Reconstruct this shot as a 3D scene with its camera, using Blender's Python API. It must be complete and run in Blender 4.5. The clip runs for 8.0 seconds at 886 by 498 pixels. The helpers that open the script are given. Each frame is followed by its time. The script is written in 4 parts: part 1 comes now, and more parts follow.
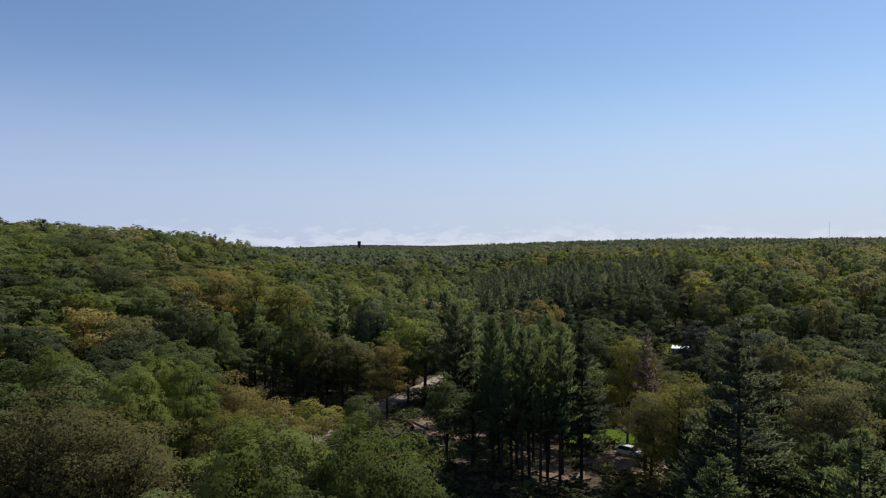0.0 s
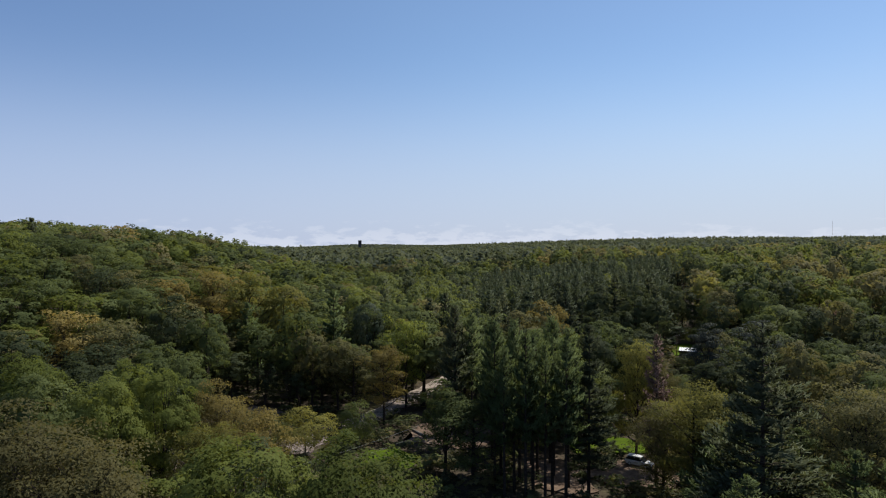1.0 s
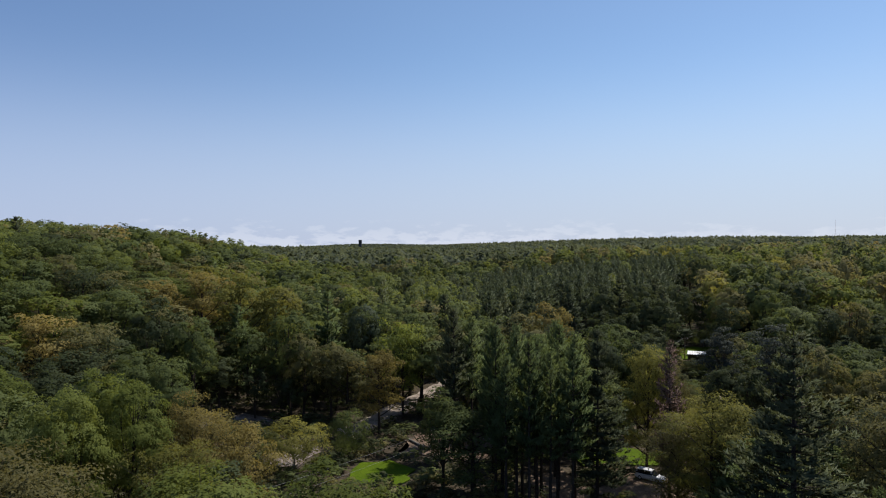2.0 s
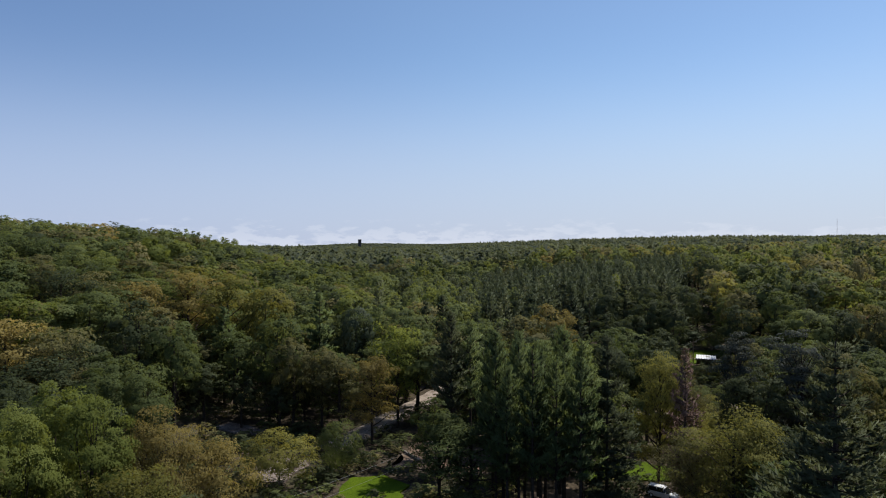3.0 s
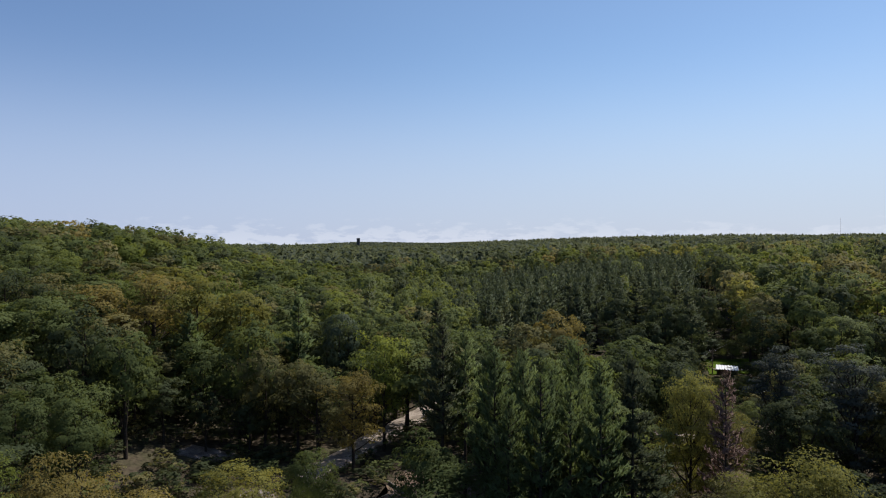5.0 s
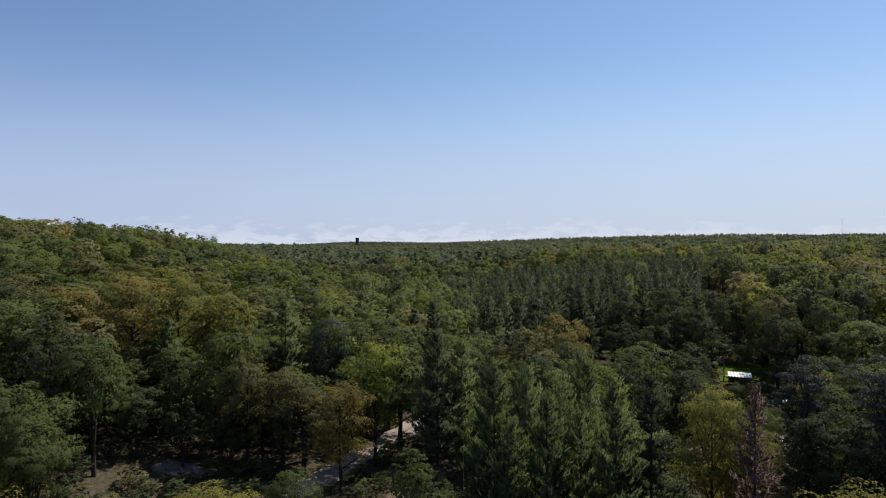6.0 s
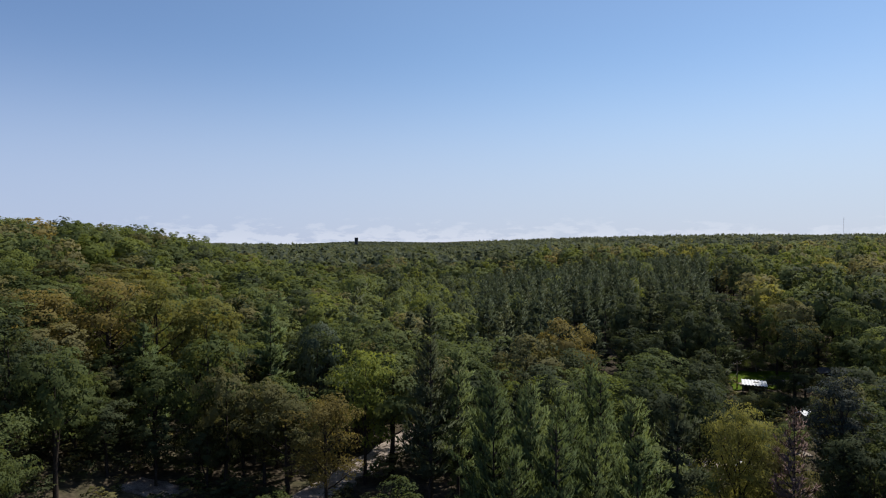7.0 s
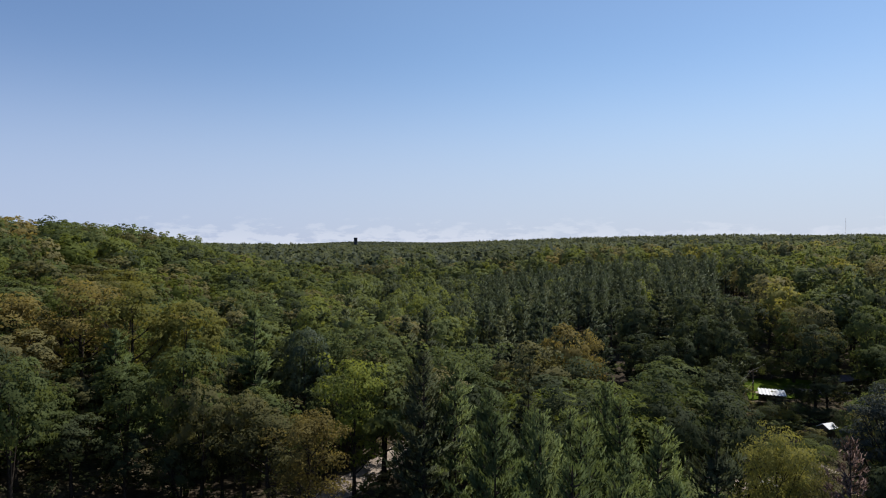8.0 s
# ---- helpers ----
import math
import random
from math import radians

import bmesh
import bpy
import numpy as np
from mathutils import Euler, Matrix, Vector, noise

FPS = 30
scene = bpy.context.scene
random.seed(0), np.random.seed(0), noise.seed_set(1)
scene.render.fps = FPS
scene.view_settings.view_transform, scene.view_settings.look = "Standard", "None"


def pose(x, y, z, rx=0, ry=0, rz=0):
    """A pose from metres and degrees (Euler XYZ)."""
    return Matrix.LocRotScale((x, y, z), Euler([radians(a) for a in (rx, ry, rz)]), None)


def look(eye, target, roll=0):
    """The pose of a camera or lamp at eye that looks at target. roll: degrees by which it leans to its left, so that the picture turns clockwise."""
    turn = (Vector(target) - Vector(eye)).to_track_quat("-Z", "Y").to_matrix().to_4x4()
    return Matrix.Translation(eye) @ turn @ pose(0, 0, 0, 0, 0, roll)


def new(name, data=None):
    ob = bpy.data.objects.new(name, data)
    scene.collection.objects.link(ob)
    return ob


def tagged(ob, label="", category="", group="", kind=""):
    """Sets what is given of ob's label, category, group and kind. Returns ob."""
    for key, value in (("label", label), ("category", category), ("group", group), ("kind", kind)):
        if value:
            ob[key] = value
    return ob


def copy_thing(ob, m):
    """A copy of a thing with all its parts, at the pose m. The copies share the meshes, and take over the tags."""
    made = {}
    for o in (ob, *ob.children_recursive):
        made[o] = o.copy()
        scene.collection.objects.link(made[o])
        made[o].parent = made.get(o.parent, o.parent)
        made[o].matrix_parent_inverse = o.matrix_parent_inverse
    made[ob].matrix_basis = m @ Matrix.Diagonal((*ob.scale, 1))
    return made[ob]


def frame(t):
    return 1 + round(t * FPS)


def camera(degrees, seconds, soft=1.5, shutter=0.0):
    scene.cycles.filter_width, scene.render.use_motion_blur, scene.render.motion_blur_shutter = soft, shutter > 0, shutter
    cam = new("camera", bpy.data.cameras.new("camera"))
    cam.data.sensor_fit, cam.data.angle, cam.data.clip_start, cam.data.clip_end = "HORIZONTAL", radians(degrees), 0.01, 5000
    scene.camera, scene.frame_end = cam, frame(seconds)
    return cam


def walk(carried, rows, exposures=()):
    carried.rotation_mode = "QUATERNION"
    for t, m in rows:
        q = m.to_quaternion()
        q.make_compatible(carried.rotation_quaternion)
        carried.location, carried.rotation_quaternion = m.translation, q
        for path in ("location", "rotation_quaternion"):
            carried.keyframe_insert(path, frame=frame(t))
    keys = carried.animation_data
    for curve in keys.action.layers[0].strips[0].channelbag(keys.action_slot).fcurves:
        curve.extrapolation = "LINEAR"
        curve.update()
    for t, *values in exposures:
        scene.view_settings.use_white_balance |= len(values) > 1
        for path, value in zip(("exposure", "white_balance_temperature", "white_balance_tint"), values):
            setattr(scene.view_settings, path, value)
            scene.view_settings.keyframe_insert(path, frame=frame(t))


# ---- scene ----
cam = camera(72.2, 8.0, soft=1.05)
METRES, EYE, TILT, LEAN, TURN = 60.0, 39.0, -0.2, 0.0, 0.0
ROWS = [
    (0.0, 0.0, 0.0, 0.0, -0.0, 0.0, -0.0),
    (0.5, 0.0036, 0.0483, -0.0002, 0.06, -0.05, 0.03),
    (1.0, 0.008, 0.0998, 0.0001, 0.12, -0.08, 0.06),
    (1.5, 0.0127, 0.1544, 0.0003, 0.18, -0.1, 0.08),
    (3.0, 0.0272, 0.3347, 0.0003, 0.22, -0.17, 0.1),
    (3.5, 0.0329, 0.3971, 0.0007, 0.22, -0.2, 0.1),
    (4.0, 0.0388, 0.461, 0.0009, 0.22, -0.23, 0.09),
    (4.5, 0.0446, 0.5256, 0.0017, 0.23, -0.26, 0.08),
    (6.0, 0.0616, 0.7243, 0.0026, 0.2, -0.31, 0.03),
    (6.5, 0.0671, 0.7921, 0.0028, 0.19, -0.31, 0.0),
    (7.0, 0.0728, 0.8599, 0.0033, 0.19, -0.32, -0.01),
    (7.5, 0.0777, 0.9281, 0.0036, 0.2, -0.32, -0.05),
    (8.0, 0.0817, 0.9966, 0.0035, 0.19, -0.31, -0.05),
]
walk(cam, [(t, pose(0, 0, EYE, TILT, LEAN, TURN) @ pose(METRES * x, METRES * y, METRES * z, 90 + pitch, roll, yaw)) for t, x, y, z, yaw, pitch, roll in ROWS])

# ---- light ----
SUN_AZ, SUN_EL = radians(50), radians(56)          # to the right of the way ahead, high
world = bpy.data.worlds.new("world")
scene.world = world
world.use_nodes = True
wn, wl = world.node_tree.nodes, world.node_tree.links
wn.clear()
sky = wn.new("ShaderNodeTexSky")
sky.sky_type, sky.sun_disc = "NISHITA", False
sky.sun_elevation, sky.sun_rotation = SUN_EL, SUN_AZ
sky.air_density, sky.dust_density, sky.ozone_density, sky.altitude = 1.0, 0.3, 2.2, 200
tex = wn.new("ShaderNodeTexCoord")
sep = wn.new("ShaderNodeSeparateXYZ")
wl.new(tex.outputs["Generated"], sep.inputs[0])
# a low bank of far cumulus along the horizon
mapn = wn.new("ShaderNodeMapping")
mapn.inputs["Scale"].default_value = (26, 26, 80)
wl.new(tex.outputs["Generated"], mapn.inputs[0])
cn = wn.new("ShaderNodeTexNoise")
cn.inputs["Scale"].default_value, cn.inputs["Detail"].default_value, cn.inputs["Roughness"].default_value = 1.0, 6, 0.6
wl.new(mapn.outputs[0], cn.inputs["Vector"])
band = wn.new("ShaderNodeMapRange")
band.inputs["From Min"].default_value, band.inputs["From Max"].default_value = 0.055, 0.0
wl.new(sep.outputs["Z"], band.inputs["Value"])
add = wn.new("ShaderNodeMath")
add.operation = "MULTIPLY_ADD"
add.inputs[1].default_value, add.inputs[2].default_value = 0.36, -0.68
wl.new(band.outputs[0], add.inputs[0])
mix0 = wn.new("ShaderNodeMath")
mix0.operation = "ADD"
wl.new(cn.outputs["Fac"], mix0.inputs[0])
wl.new(add.outputs[0], mix0.inputs[1])
cl = wn.new("ShaderNodeMapRange")
cl.inputs["From Min"].default_value, cl.inputs["From Max"].default_value = 0.0, 0.11
cl.inputs["To Max"].default_value = 0.52
wl.new(mix0.outputs[0], cl.inputs["Value"])
veil = wn.new("ShaderNodeMapRange")          # pale summer haze low over the land
veil.interpolation_type = "SMOOTHERSTEP"
veil.inputs["From Min"].default_value, veil.inputs["From Max"].default_value = 0.34, -0.02
veil.inputs["To Max"].default_value = 0.85
wl.new(sep.outputs["Z"], veil.inputs["Value"])
tint = wn.new("ShaderNodeMix")
tint.data_type, tint.blend_type = "RGBA", "MULTIPLY"
tint.inputs["Factor"].default_value = 1.0
sunward = wn.new("ShaderNodeVectorMath")          # the sky deepens away from the sun
sunward.operation = "DOT_PRODUCT"
sunward.inputs[1].default_value = (math.sin(SUN_AZ) * math.cos(SUN_EL), math.cos(SUN_AZ) * math.cos(SUN_EL), math.sin(SUN_EL))
wl.new(tex.outputs["Generated"], sunward.inputs[0])
glare = wn.new("ShaderNodeMapRange")
glare.inputs["From Min"].default_value, glare.inputs["From Max"].default_value = 0.10, 0.62
wl.new(sunward.outputs["Value"], glare.inputs["Value"])
depth = wn.new("ShaderNodeMix")
depth.data_type = "RGBA"
depth.inputs["A"].default_value, depth.inputs["B"].default_value = (0.76, 0.81, 0.96, 1), (0.93, 0.985, 1.03, 1)
wl.new(glare.outputs[0], depth.inputs["Factor"])
wl.new(depth.outputs["Result"], tint.inputs["B"])
wl.new(sky.outputs[0], tint.inputs["A"])
vmix = wn.new("ShaderNodeMix")
vmix.data_type = "RGBA"
vcol = wn.new("ShaderNodeMix")
vcol.data_type = "RGBA"
vcol.inputs["A"].default_value, vcol.inputs["B"].default_value = (3.75, 4.45, 6.3, 1), (4.45, 5.02, 6.45, 1)
wl.new(glare.outputs[0], vcol.inputs["Factor"])
wl.new(vcol.outputs["Result"], vmix.inputs["B"])
wl.new(veil.outputs[0], vmix.inputs["Factor"])
wl.new(tint.outputs["Result"], vmix.inputs["A"])
low = wn.new("ShaderNodeMath")
low.operation = "MULTIPLY"
wl.new(cl.outputs[0], low.inputs[0])
wl.new(band.outputs[0], low.inputs[1])
cmix = wn.new("ShaderNodeMix")
cmix.data_type = "RGBA"
cmix.inputs["B"].default_value = (6.6, 6.9, 7.7, 1)
wl.new(low.outputs[0], cmix.inputs["Factor"])
wl.new(vmix.outputs["Result"], cmix.inputs["A"])
bg = wn.new("ShaderNodeBackground")
bg.inputs["Strength"].default_value = 0.12
wo = wn.new("ShaderNodeOutputWorld")
wl.new(cmix.outputs["Result"], bg.inputs[0])
wl.new(bg.outputs[0], wo.inputs[0])

sun = new("sun", bpy.data.lights.new("sun", "SUN"))
sun.data.energy, sun.data.angle, sun.data.color = 4.95, radians(0.6), (1.0, 0.95, 0.86)
sun_way = Vector((math.sin(SUN_AZ) * math.cos(SUN_EL), math.cos(SUN_AZ) * math.cos(SUN_EL), math.sin(SUN_EL)))
sun.matrix_world = look(sun_way * 300, (0, 0, 0))


# ---- materials ----
def material(name):
    m = bpy.data.materials.new(name)
    m.use_nodes = True
    n = m.node_tree.nodes
    return m, n, m.node_tree.links, n["Principled BSDF"], n["Material Output"]


def ramp(n, stops):
    r = n.new("ShaderNodeValToRGB")
    e = r.color_ramp.elements
    while len(e) < len(stops):
        e.new(0.5)
    for el, (p, c) in zip(e, stops):
        el.position, el.color = p, (*c, 1)
    return r


def leaf_material(name, dark, mid, light, glow=0.48, rough=0.7):
    """Foliage: the colour differs from tree to tree and from leaf to leaf, and some sun shines through."""
    m, n, l, b, out = material(name)
    isl = n.new("ShaderNodeNewGeometry")
    oi = n.new("ShaderNodeObjectInfo")
    at = n.new("ShaderNodeAttribute")
    at.attribute_name = "tone"
    a1 = n.new("ShaderNodeMath")
    a1.operation = "MULTIPLY_ADD"
    a1.inputs[1].default_value, a1.inputs[2].default_value = 0.68, 0.13
    l.new(oi.outputs["Random"], a1.inputs[0])
    a2 = n.new("ShaderNodeMath")
    a2.operation = "ADD"
    l.new(a1.outputs[0], a2.inputs[0])
    l.new(at.outputs["Fac"], a2.inputs[1])
    a3 = n.new("ShaderNodeMath")
    a3.operation = "MULTIPLY_ADD"
    a3.inputs[1].default_value = 0.14
    l.new(isl.outputs["Random Per Island"], a3.inputs[0])
    l.new(a2.outputs[0], a3.inputs[2])
    r = ramp(n, [(0.0, dark), (0.5, mid), (1.0, light)])
    l.new(a3.outputs[0], r.inputs[0])
    b.inputs["Roughness"].default_value = rough
    b.inputs["Specular IOR Level"].default_value = 0.08
    l.new(r.outputs[0], b.inputs["Base Color"])
    tr = n.new("ShaderNodeBsdfTranslucent")
    gain = n.new("ShaderNodeMix")
    gain.data_type, gain.blend_type = "RGBA", "MULTIPLY"
    gain.inputs["Factor"].default_value = 1.0
    gain.inputs["B"].default_value = (1.22, 1.15, 0.84, 1)
    l.new(r.outputs[0], gain.inputs["A"])
    l.new(gain.outputs["Result"], tr.inputs[0])
    mx = n.new("ShaderNodeMixShader")
    mx.inputs[0].default_value = glow
    l.new(b.outputs[0], mx.inputs[1])
    l.new(tr.outputs[0], mx.inputs[2])
    l.new(mx.outputs[0], out.inputs[0])
    return m


LEAF = {
    "green": leaf_material("leaf_green", (0.056, 0.074, 0.027), (0.097, 0.121, 0.044), (0.152, 0.178, 0.066)),
    "fresh": leaf_material("leaf_fresh", (0.070, 0.088, 0.022), (0.119, 0.143, 0.034), (0.173, 0.198, 0.053)),
    "olive": leaf_material("leaf_olive", (0.083, 0.085, 0.037), (0.143, 0.137, 0.058), (0.210, 0.192, 0.087)),
    "ochre": leaf_material("leaf_ochre", (0.127, 0.105, 0.037), (0.210, 0.171, 0.057), (0.294, 0.235, 0.084)),
    "russet": leaf_material("leaf_russet", (0.105, 0.067, 0.045), (0.180, 0.114, 0.071), (0.248, 0.165, 0.100)),
    "deep": leaf_material("leaf_deep", (0.035, 0.046, 0.023), (0.060, 0.076, 0.037), (0.086, 0.101, 0.050)),
    "slate": leaf_material("leaf_slate", (0.036, 0.043, 0.036), (0.064, 0.073, 0.059), (0.104, 0.112, 0.095), 0.24),
    "pine": leaf_material("needles", (0.068, 0.094, 0.039), (0.124, 0.164, 0.066), (0.178, 0.220, 0.088), 0.40, 0.6),
    "dark_pine": leaf_material("needles_dark", (0.046, 0.058, 0.034), (0.080, 0.095, 0.051), (0.122, 0.138, 0.074), 0.34, 0.6),
    "spruce": leaf_material("needles_spruce", (0.030, 0.043, 0.027), (0.051, 0.069, 0.041), (0.079, 0.099, 0.059), 0.36, 0.6),
    "dead": leaf_material("needles_dead", (0.098, 0.064, 0.057), (0.160, 0.108, 0.095), (0.216, 0.152, 0.134), 0.1, 0.8),
    "gold": leaf_material("leaf_gold", (0.105, 0.104, 0.028), (0.178, 0.173, 0.046), (0.244, 0.231, 0.064)),
    "bright": leaf_material("leaf_bright", (0.109, 0.131, 0.028), (0.182, 0.208, 0.043), (0.248, 0.271, 0.062)),
    "umber": leaf_material("leaf_umber", (0.064, 0.060, 0.027), (0.108, 0.099, 0.041), (0.150, 0.136, 0.057)),
    # the bluing of distance haze is put into this leaf colour
    "far": leaf_material("leaf_far_hazed", (0.048, 0.063, 0.044), (0.082, 0.099, 0.066), (0.122, 0.139, 0.089)),
}


def rough_material(name, stops, scale, bump=0.3, rough=0.9, detail=8, fine=None):
    m, n, l, b, out = material(name)
    tc = n.new("ShaderNodeTexCoord")
    a = n.new("ShaderNodeTexNoise")
    a.inputs["Scale"].default_value, a.inputs["Detail"].default_value, a.inputs["Roughness"].default_value = scale, detail, 0.65
    l.new(tc.outputs["Object"], a.inputs["Vector"])
    r = ramp(n, stops)
    l.new(a.outputs["Fac"], r.inputs[0])
    col = r.outputs[0]
    if fine:
        f = n.new("ShaderNodeTexNoise")
        f.inputs["Scale"].default_value, f.inputs["Detail"].default_value = fine, 4
        l.new(tc.outputs["Object"], f.inputs["Vector"])
        fr = ramp(n, [(0.3, (0.55, 0.55, 0.55)), (0.7, (1.25, 1.25, 1.25))])
        l.new(f.outputs["Fac"], fr.inputs[0])
        mm = n.new("ShaderNodeMix")
        mm.data_type, mm.blend_type = "RGBA", "MULTIPLY"
        mm.inputs["Factor"].default_value = 1.0
        l.new(col, mm.inputs["A"])
        l.new(fr.outputs[0], mm.inputs["B"])
        col = mm.outputs["Result"]
        src = f
    else:
        src = a
    bp = n.new("ShaderNodeBump")
    bp.inputs["Strength"].default_value = bump
    l.new(src.outputs["Fac"], bp.inputs["Height"])
    l.new(bp.outputs[0], b.inputs["Normal"])
    l.new(col, b.inputs["Base Color"])
    b.inputs["Roughness"].default_value = rough
    b.inputs["Specular IOR Level"].default_value = 0.1 if rough > 0.8 else 0.5
    return m


M_SOIL = rough_material("forest_floor", [(0.3, (0.036, 0.028, 0.020)), (0.5, (0.076, 0.060, 0.042)), (0.7, (0.058, 0.064, 0.028))], 0.08, 0.5, 0.95, 8, 1.6)
M_LAWN = rough_material("lawn_grass", [(0.3, (0.046, 0.082, 0.002)), (0.7, (0.090, 0.138, 0.004))], 0.35, 0.4, 0.9, 6, 9.0)
M_GRAVEL = rough_material("gravel", [(0.3, (0.17, 0.135, 0.11)), (0.55, (0.34, 0.285, 0.245)), (0.75, (0.46, 0.40, 0.35))], 0.45, 0.4, 0.95, 8, 7.0)
M_WORN = rough_material("worn_gravel", [(0.3, (0.095, 0.070, 0.058)), (0.5, (0.21, 0.17, 0.148)), (0.72, (0.38, 0.33, 0.295))], 0.55, 0.4, 0.95, 9, 5.0)
M_LITTER = rough_material("needle_litter", [(0.3, (0.088, 0.058, 0.042)), (0.55, (0.185, 0.132, 0.096)), (0.75, (0.32, 0.25, 0.19))], 0.5, 0.4, 0.95, 8, 6.0)
M_BARK = rough_material("bark", [(0.3, (0.028, 0.022, 0.018)), (0.7, (0.088, 0.070, 0.056))], 3.0, 0.6, 0.95, 6, 14.0)
M_BARK_PALE = rough_material("bark_pale", [(0.3, (0.14, 0.12, 0.10)), (0.7, (0.28, 0.25, 0.21))], 3.0, 0.5, 0.9, 6, 14.0)


def plain(name, colour, rough=0.5, metal=0.0, vary=0.25, scale=3.0):
    c = np.array(colour)
    m = rough_material(name, [(0.3, tuple(c * (1 - vary))), (0.7, tuple(c * (1 + vary * 0.4)))], scale, 0.05, rough, 5)
    m.node_tree.nodes["Principled BSDF"].inputs["Metallic"].default_value = metal
    return m


M_METAL = plain("white_sheet_metal", (0.80, 0.81, 0.82), 0.45, 0.0, 0.08, 1.5)
M_WHITE = plain("white_paint", (0.75, 0.76, 0.77), 0.3, 0.0, 0.06)
M_GLASS = plain("dark_glass", (0.012, 0.014, 0.016), 0.06, 0.0, 0.1)
M_RUBBER = plain("rubber", (0.02, 0.02, 0.02), 0.85)
M_TIMBER = plain("weathered_timber", (0.16, 0.12, 0.085), 0.85, 0.0, 0.4, 2.0)
M_TOWER = plain("tower_cladding", (0.035, 0.037, 0.042), 0.8, 0.0, 0.3, 0.2)
M_SHINGLE = plain("grey_shingle", (0.15, 0.14, 0.15), 0.9, 0.0, 0.35, 1.2)
M_SIDING = plain("house_siding", (0.36, 0.34, 0.31), 0.8, 0.0, 0.15, 0.8)
M_STEEL = plain("painted_steel", (0.45, 0.40, 0.40), 0.5, 0.3, 0.15)
M_WIRE = plain("cable_sheath", (0.22, 0.22, 0.22), 0.6)


# ---- mesh helpers ----
def soup(name, verts, faces, mats, index=None, tone=None, smooth=False, normals=None):
    """A mesh from arrays of corners and faces; normals, one a face, round off the shading of leaf clumps."""
    verts, faces = np.asarray(verts, np.float32), np.asarray(faces, np.int32)
    me = bpy.data.meshes.new(name)
    k = faces.shape[1]
    me.vertices.add(len(verts))
    me.vertices.foreach_set("co", verts.ravel())
    me.loops.add(faces.size)
    me.loops.foreach_set("vertex_index", faces.ravel())
    me.polygons.add(len(faces))
    me.polygons.foreach_set("loop_start", np.arange(0, faces.size, k, dtype=np.int32))
    for m in mats:
        me.materials.append(m)
    if index is not None:
        me.polygons.foreach_set("material_index", np.asarray(index, np.int32))
    me.update(calc_edges=True)
    if tone is not None:
        a = me.attributes.new("tone", "FLOAT", "FACE")
        a.data.foreach_set("value", np.asarray(tone, np.float32))
    me.polygons.foreach_set("use_smooth", np.full(len(faces), smooth or normals is not None))
    if normals is not None:
        a = me.attributes.new("custom_normal", "FLOAT_VECTOR", "POINT")
        a.data.foreach_set("vector", np.repeat(np.asarray(normals, np.float32), k, axis=0).ravel())
        me.update()
    return me


def part(name, data, parent, label=""):
    ob = new(name, data)
    ob.parent = parent
    return tagged(ob, label)


def bm_mesh(name, bm, mat):
    me = bpy.data.meshes.new(name)
    bm.to_mesh(me)
    bm.free()
    for m in (mat if isinstance(mat, (list, tuple)) else [mat]):
        me.materials.append(m)
    return me


def unit(v):
    return v / np.maximum(np.linalg.norm(v, axis=-1, keepdims=True), 1e-9)


def facing(p, round_n):
    """Turns each triangle so that it faces the way of its clump."""
    g = np.cross(p[:, 1] - p[:, 0], p[:, 2] - p[:, 0])
    back = np.sum(g * round_n, 1) < 0
    p[back] = p[back][:, ::-1]
    return p.reshape(-1, 3)


def cards(rng, c, nrm, round_n, size, long=1.2):
    """Leaf triangles at the places c, lying across nrm."""
    n = len(c)
    u = unit(np.cross(nrm, rng.normal(size=(n, 3))))
    v = np.cross(nrm, u)
    s = (size * rng.uniform(0.65, 1.35, n))[:, None]
    k = s * rng.uniform(-0.4, 0.4, (n, 1))
    p = np.stack([c + u * s * 0.95 * long + v * k, c - u * s * 0.55 * long + v * s * 0.55, c - u * s * 0.55 * long - v * s * 0.55], 1)
    return facing(p, round_n)


def tube(path, radii, sides=6):
    """A tapered round stick along a path."""
    path = np.asarray(path, float)
    d = unit(np.gradient(path, axis=0))
    ref = np.where(np.abs(d[:, 2:3]) > 0.9, [[1.0, 0, 0]], [[0, 0, 1.0]])
    u = unit(np.cross(d, ref))
    v = np.cross(d, u)
    a = np.linspace(0, 2 * np.pi, sides, endpoint=False)
    ring = path[:, None] + np.asarray(radii)[:, None, None] * (np.cos(a)[None, :, None] * u[:, None] + np.sin(a)[None, :, None] * v[:, None])
    f = []
    for i in range(len(path) - 1):
        for j in range(sides):
            p, q = i * sides + j, i * sides + (j + 1) % sides
            f += [(p, q, q + sides), (p, q + sides, p + sides)]
    return ring.reshape(-1, 3), np.array(f)


def merge(pieces):
    vs, fs, at = [], [], 0
    for v, f in pieces:
        vs.append(v)
        fs.append(np.asarray(f) + at)
        at += len(v)
    return np.concatenate(vs), np.concatenate(fs)


def trifaces(v):
    return np.arange(len(v)).reshape(-1, 3)


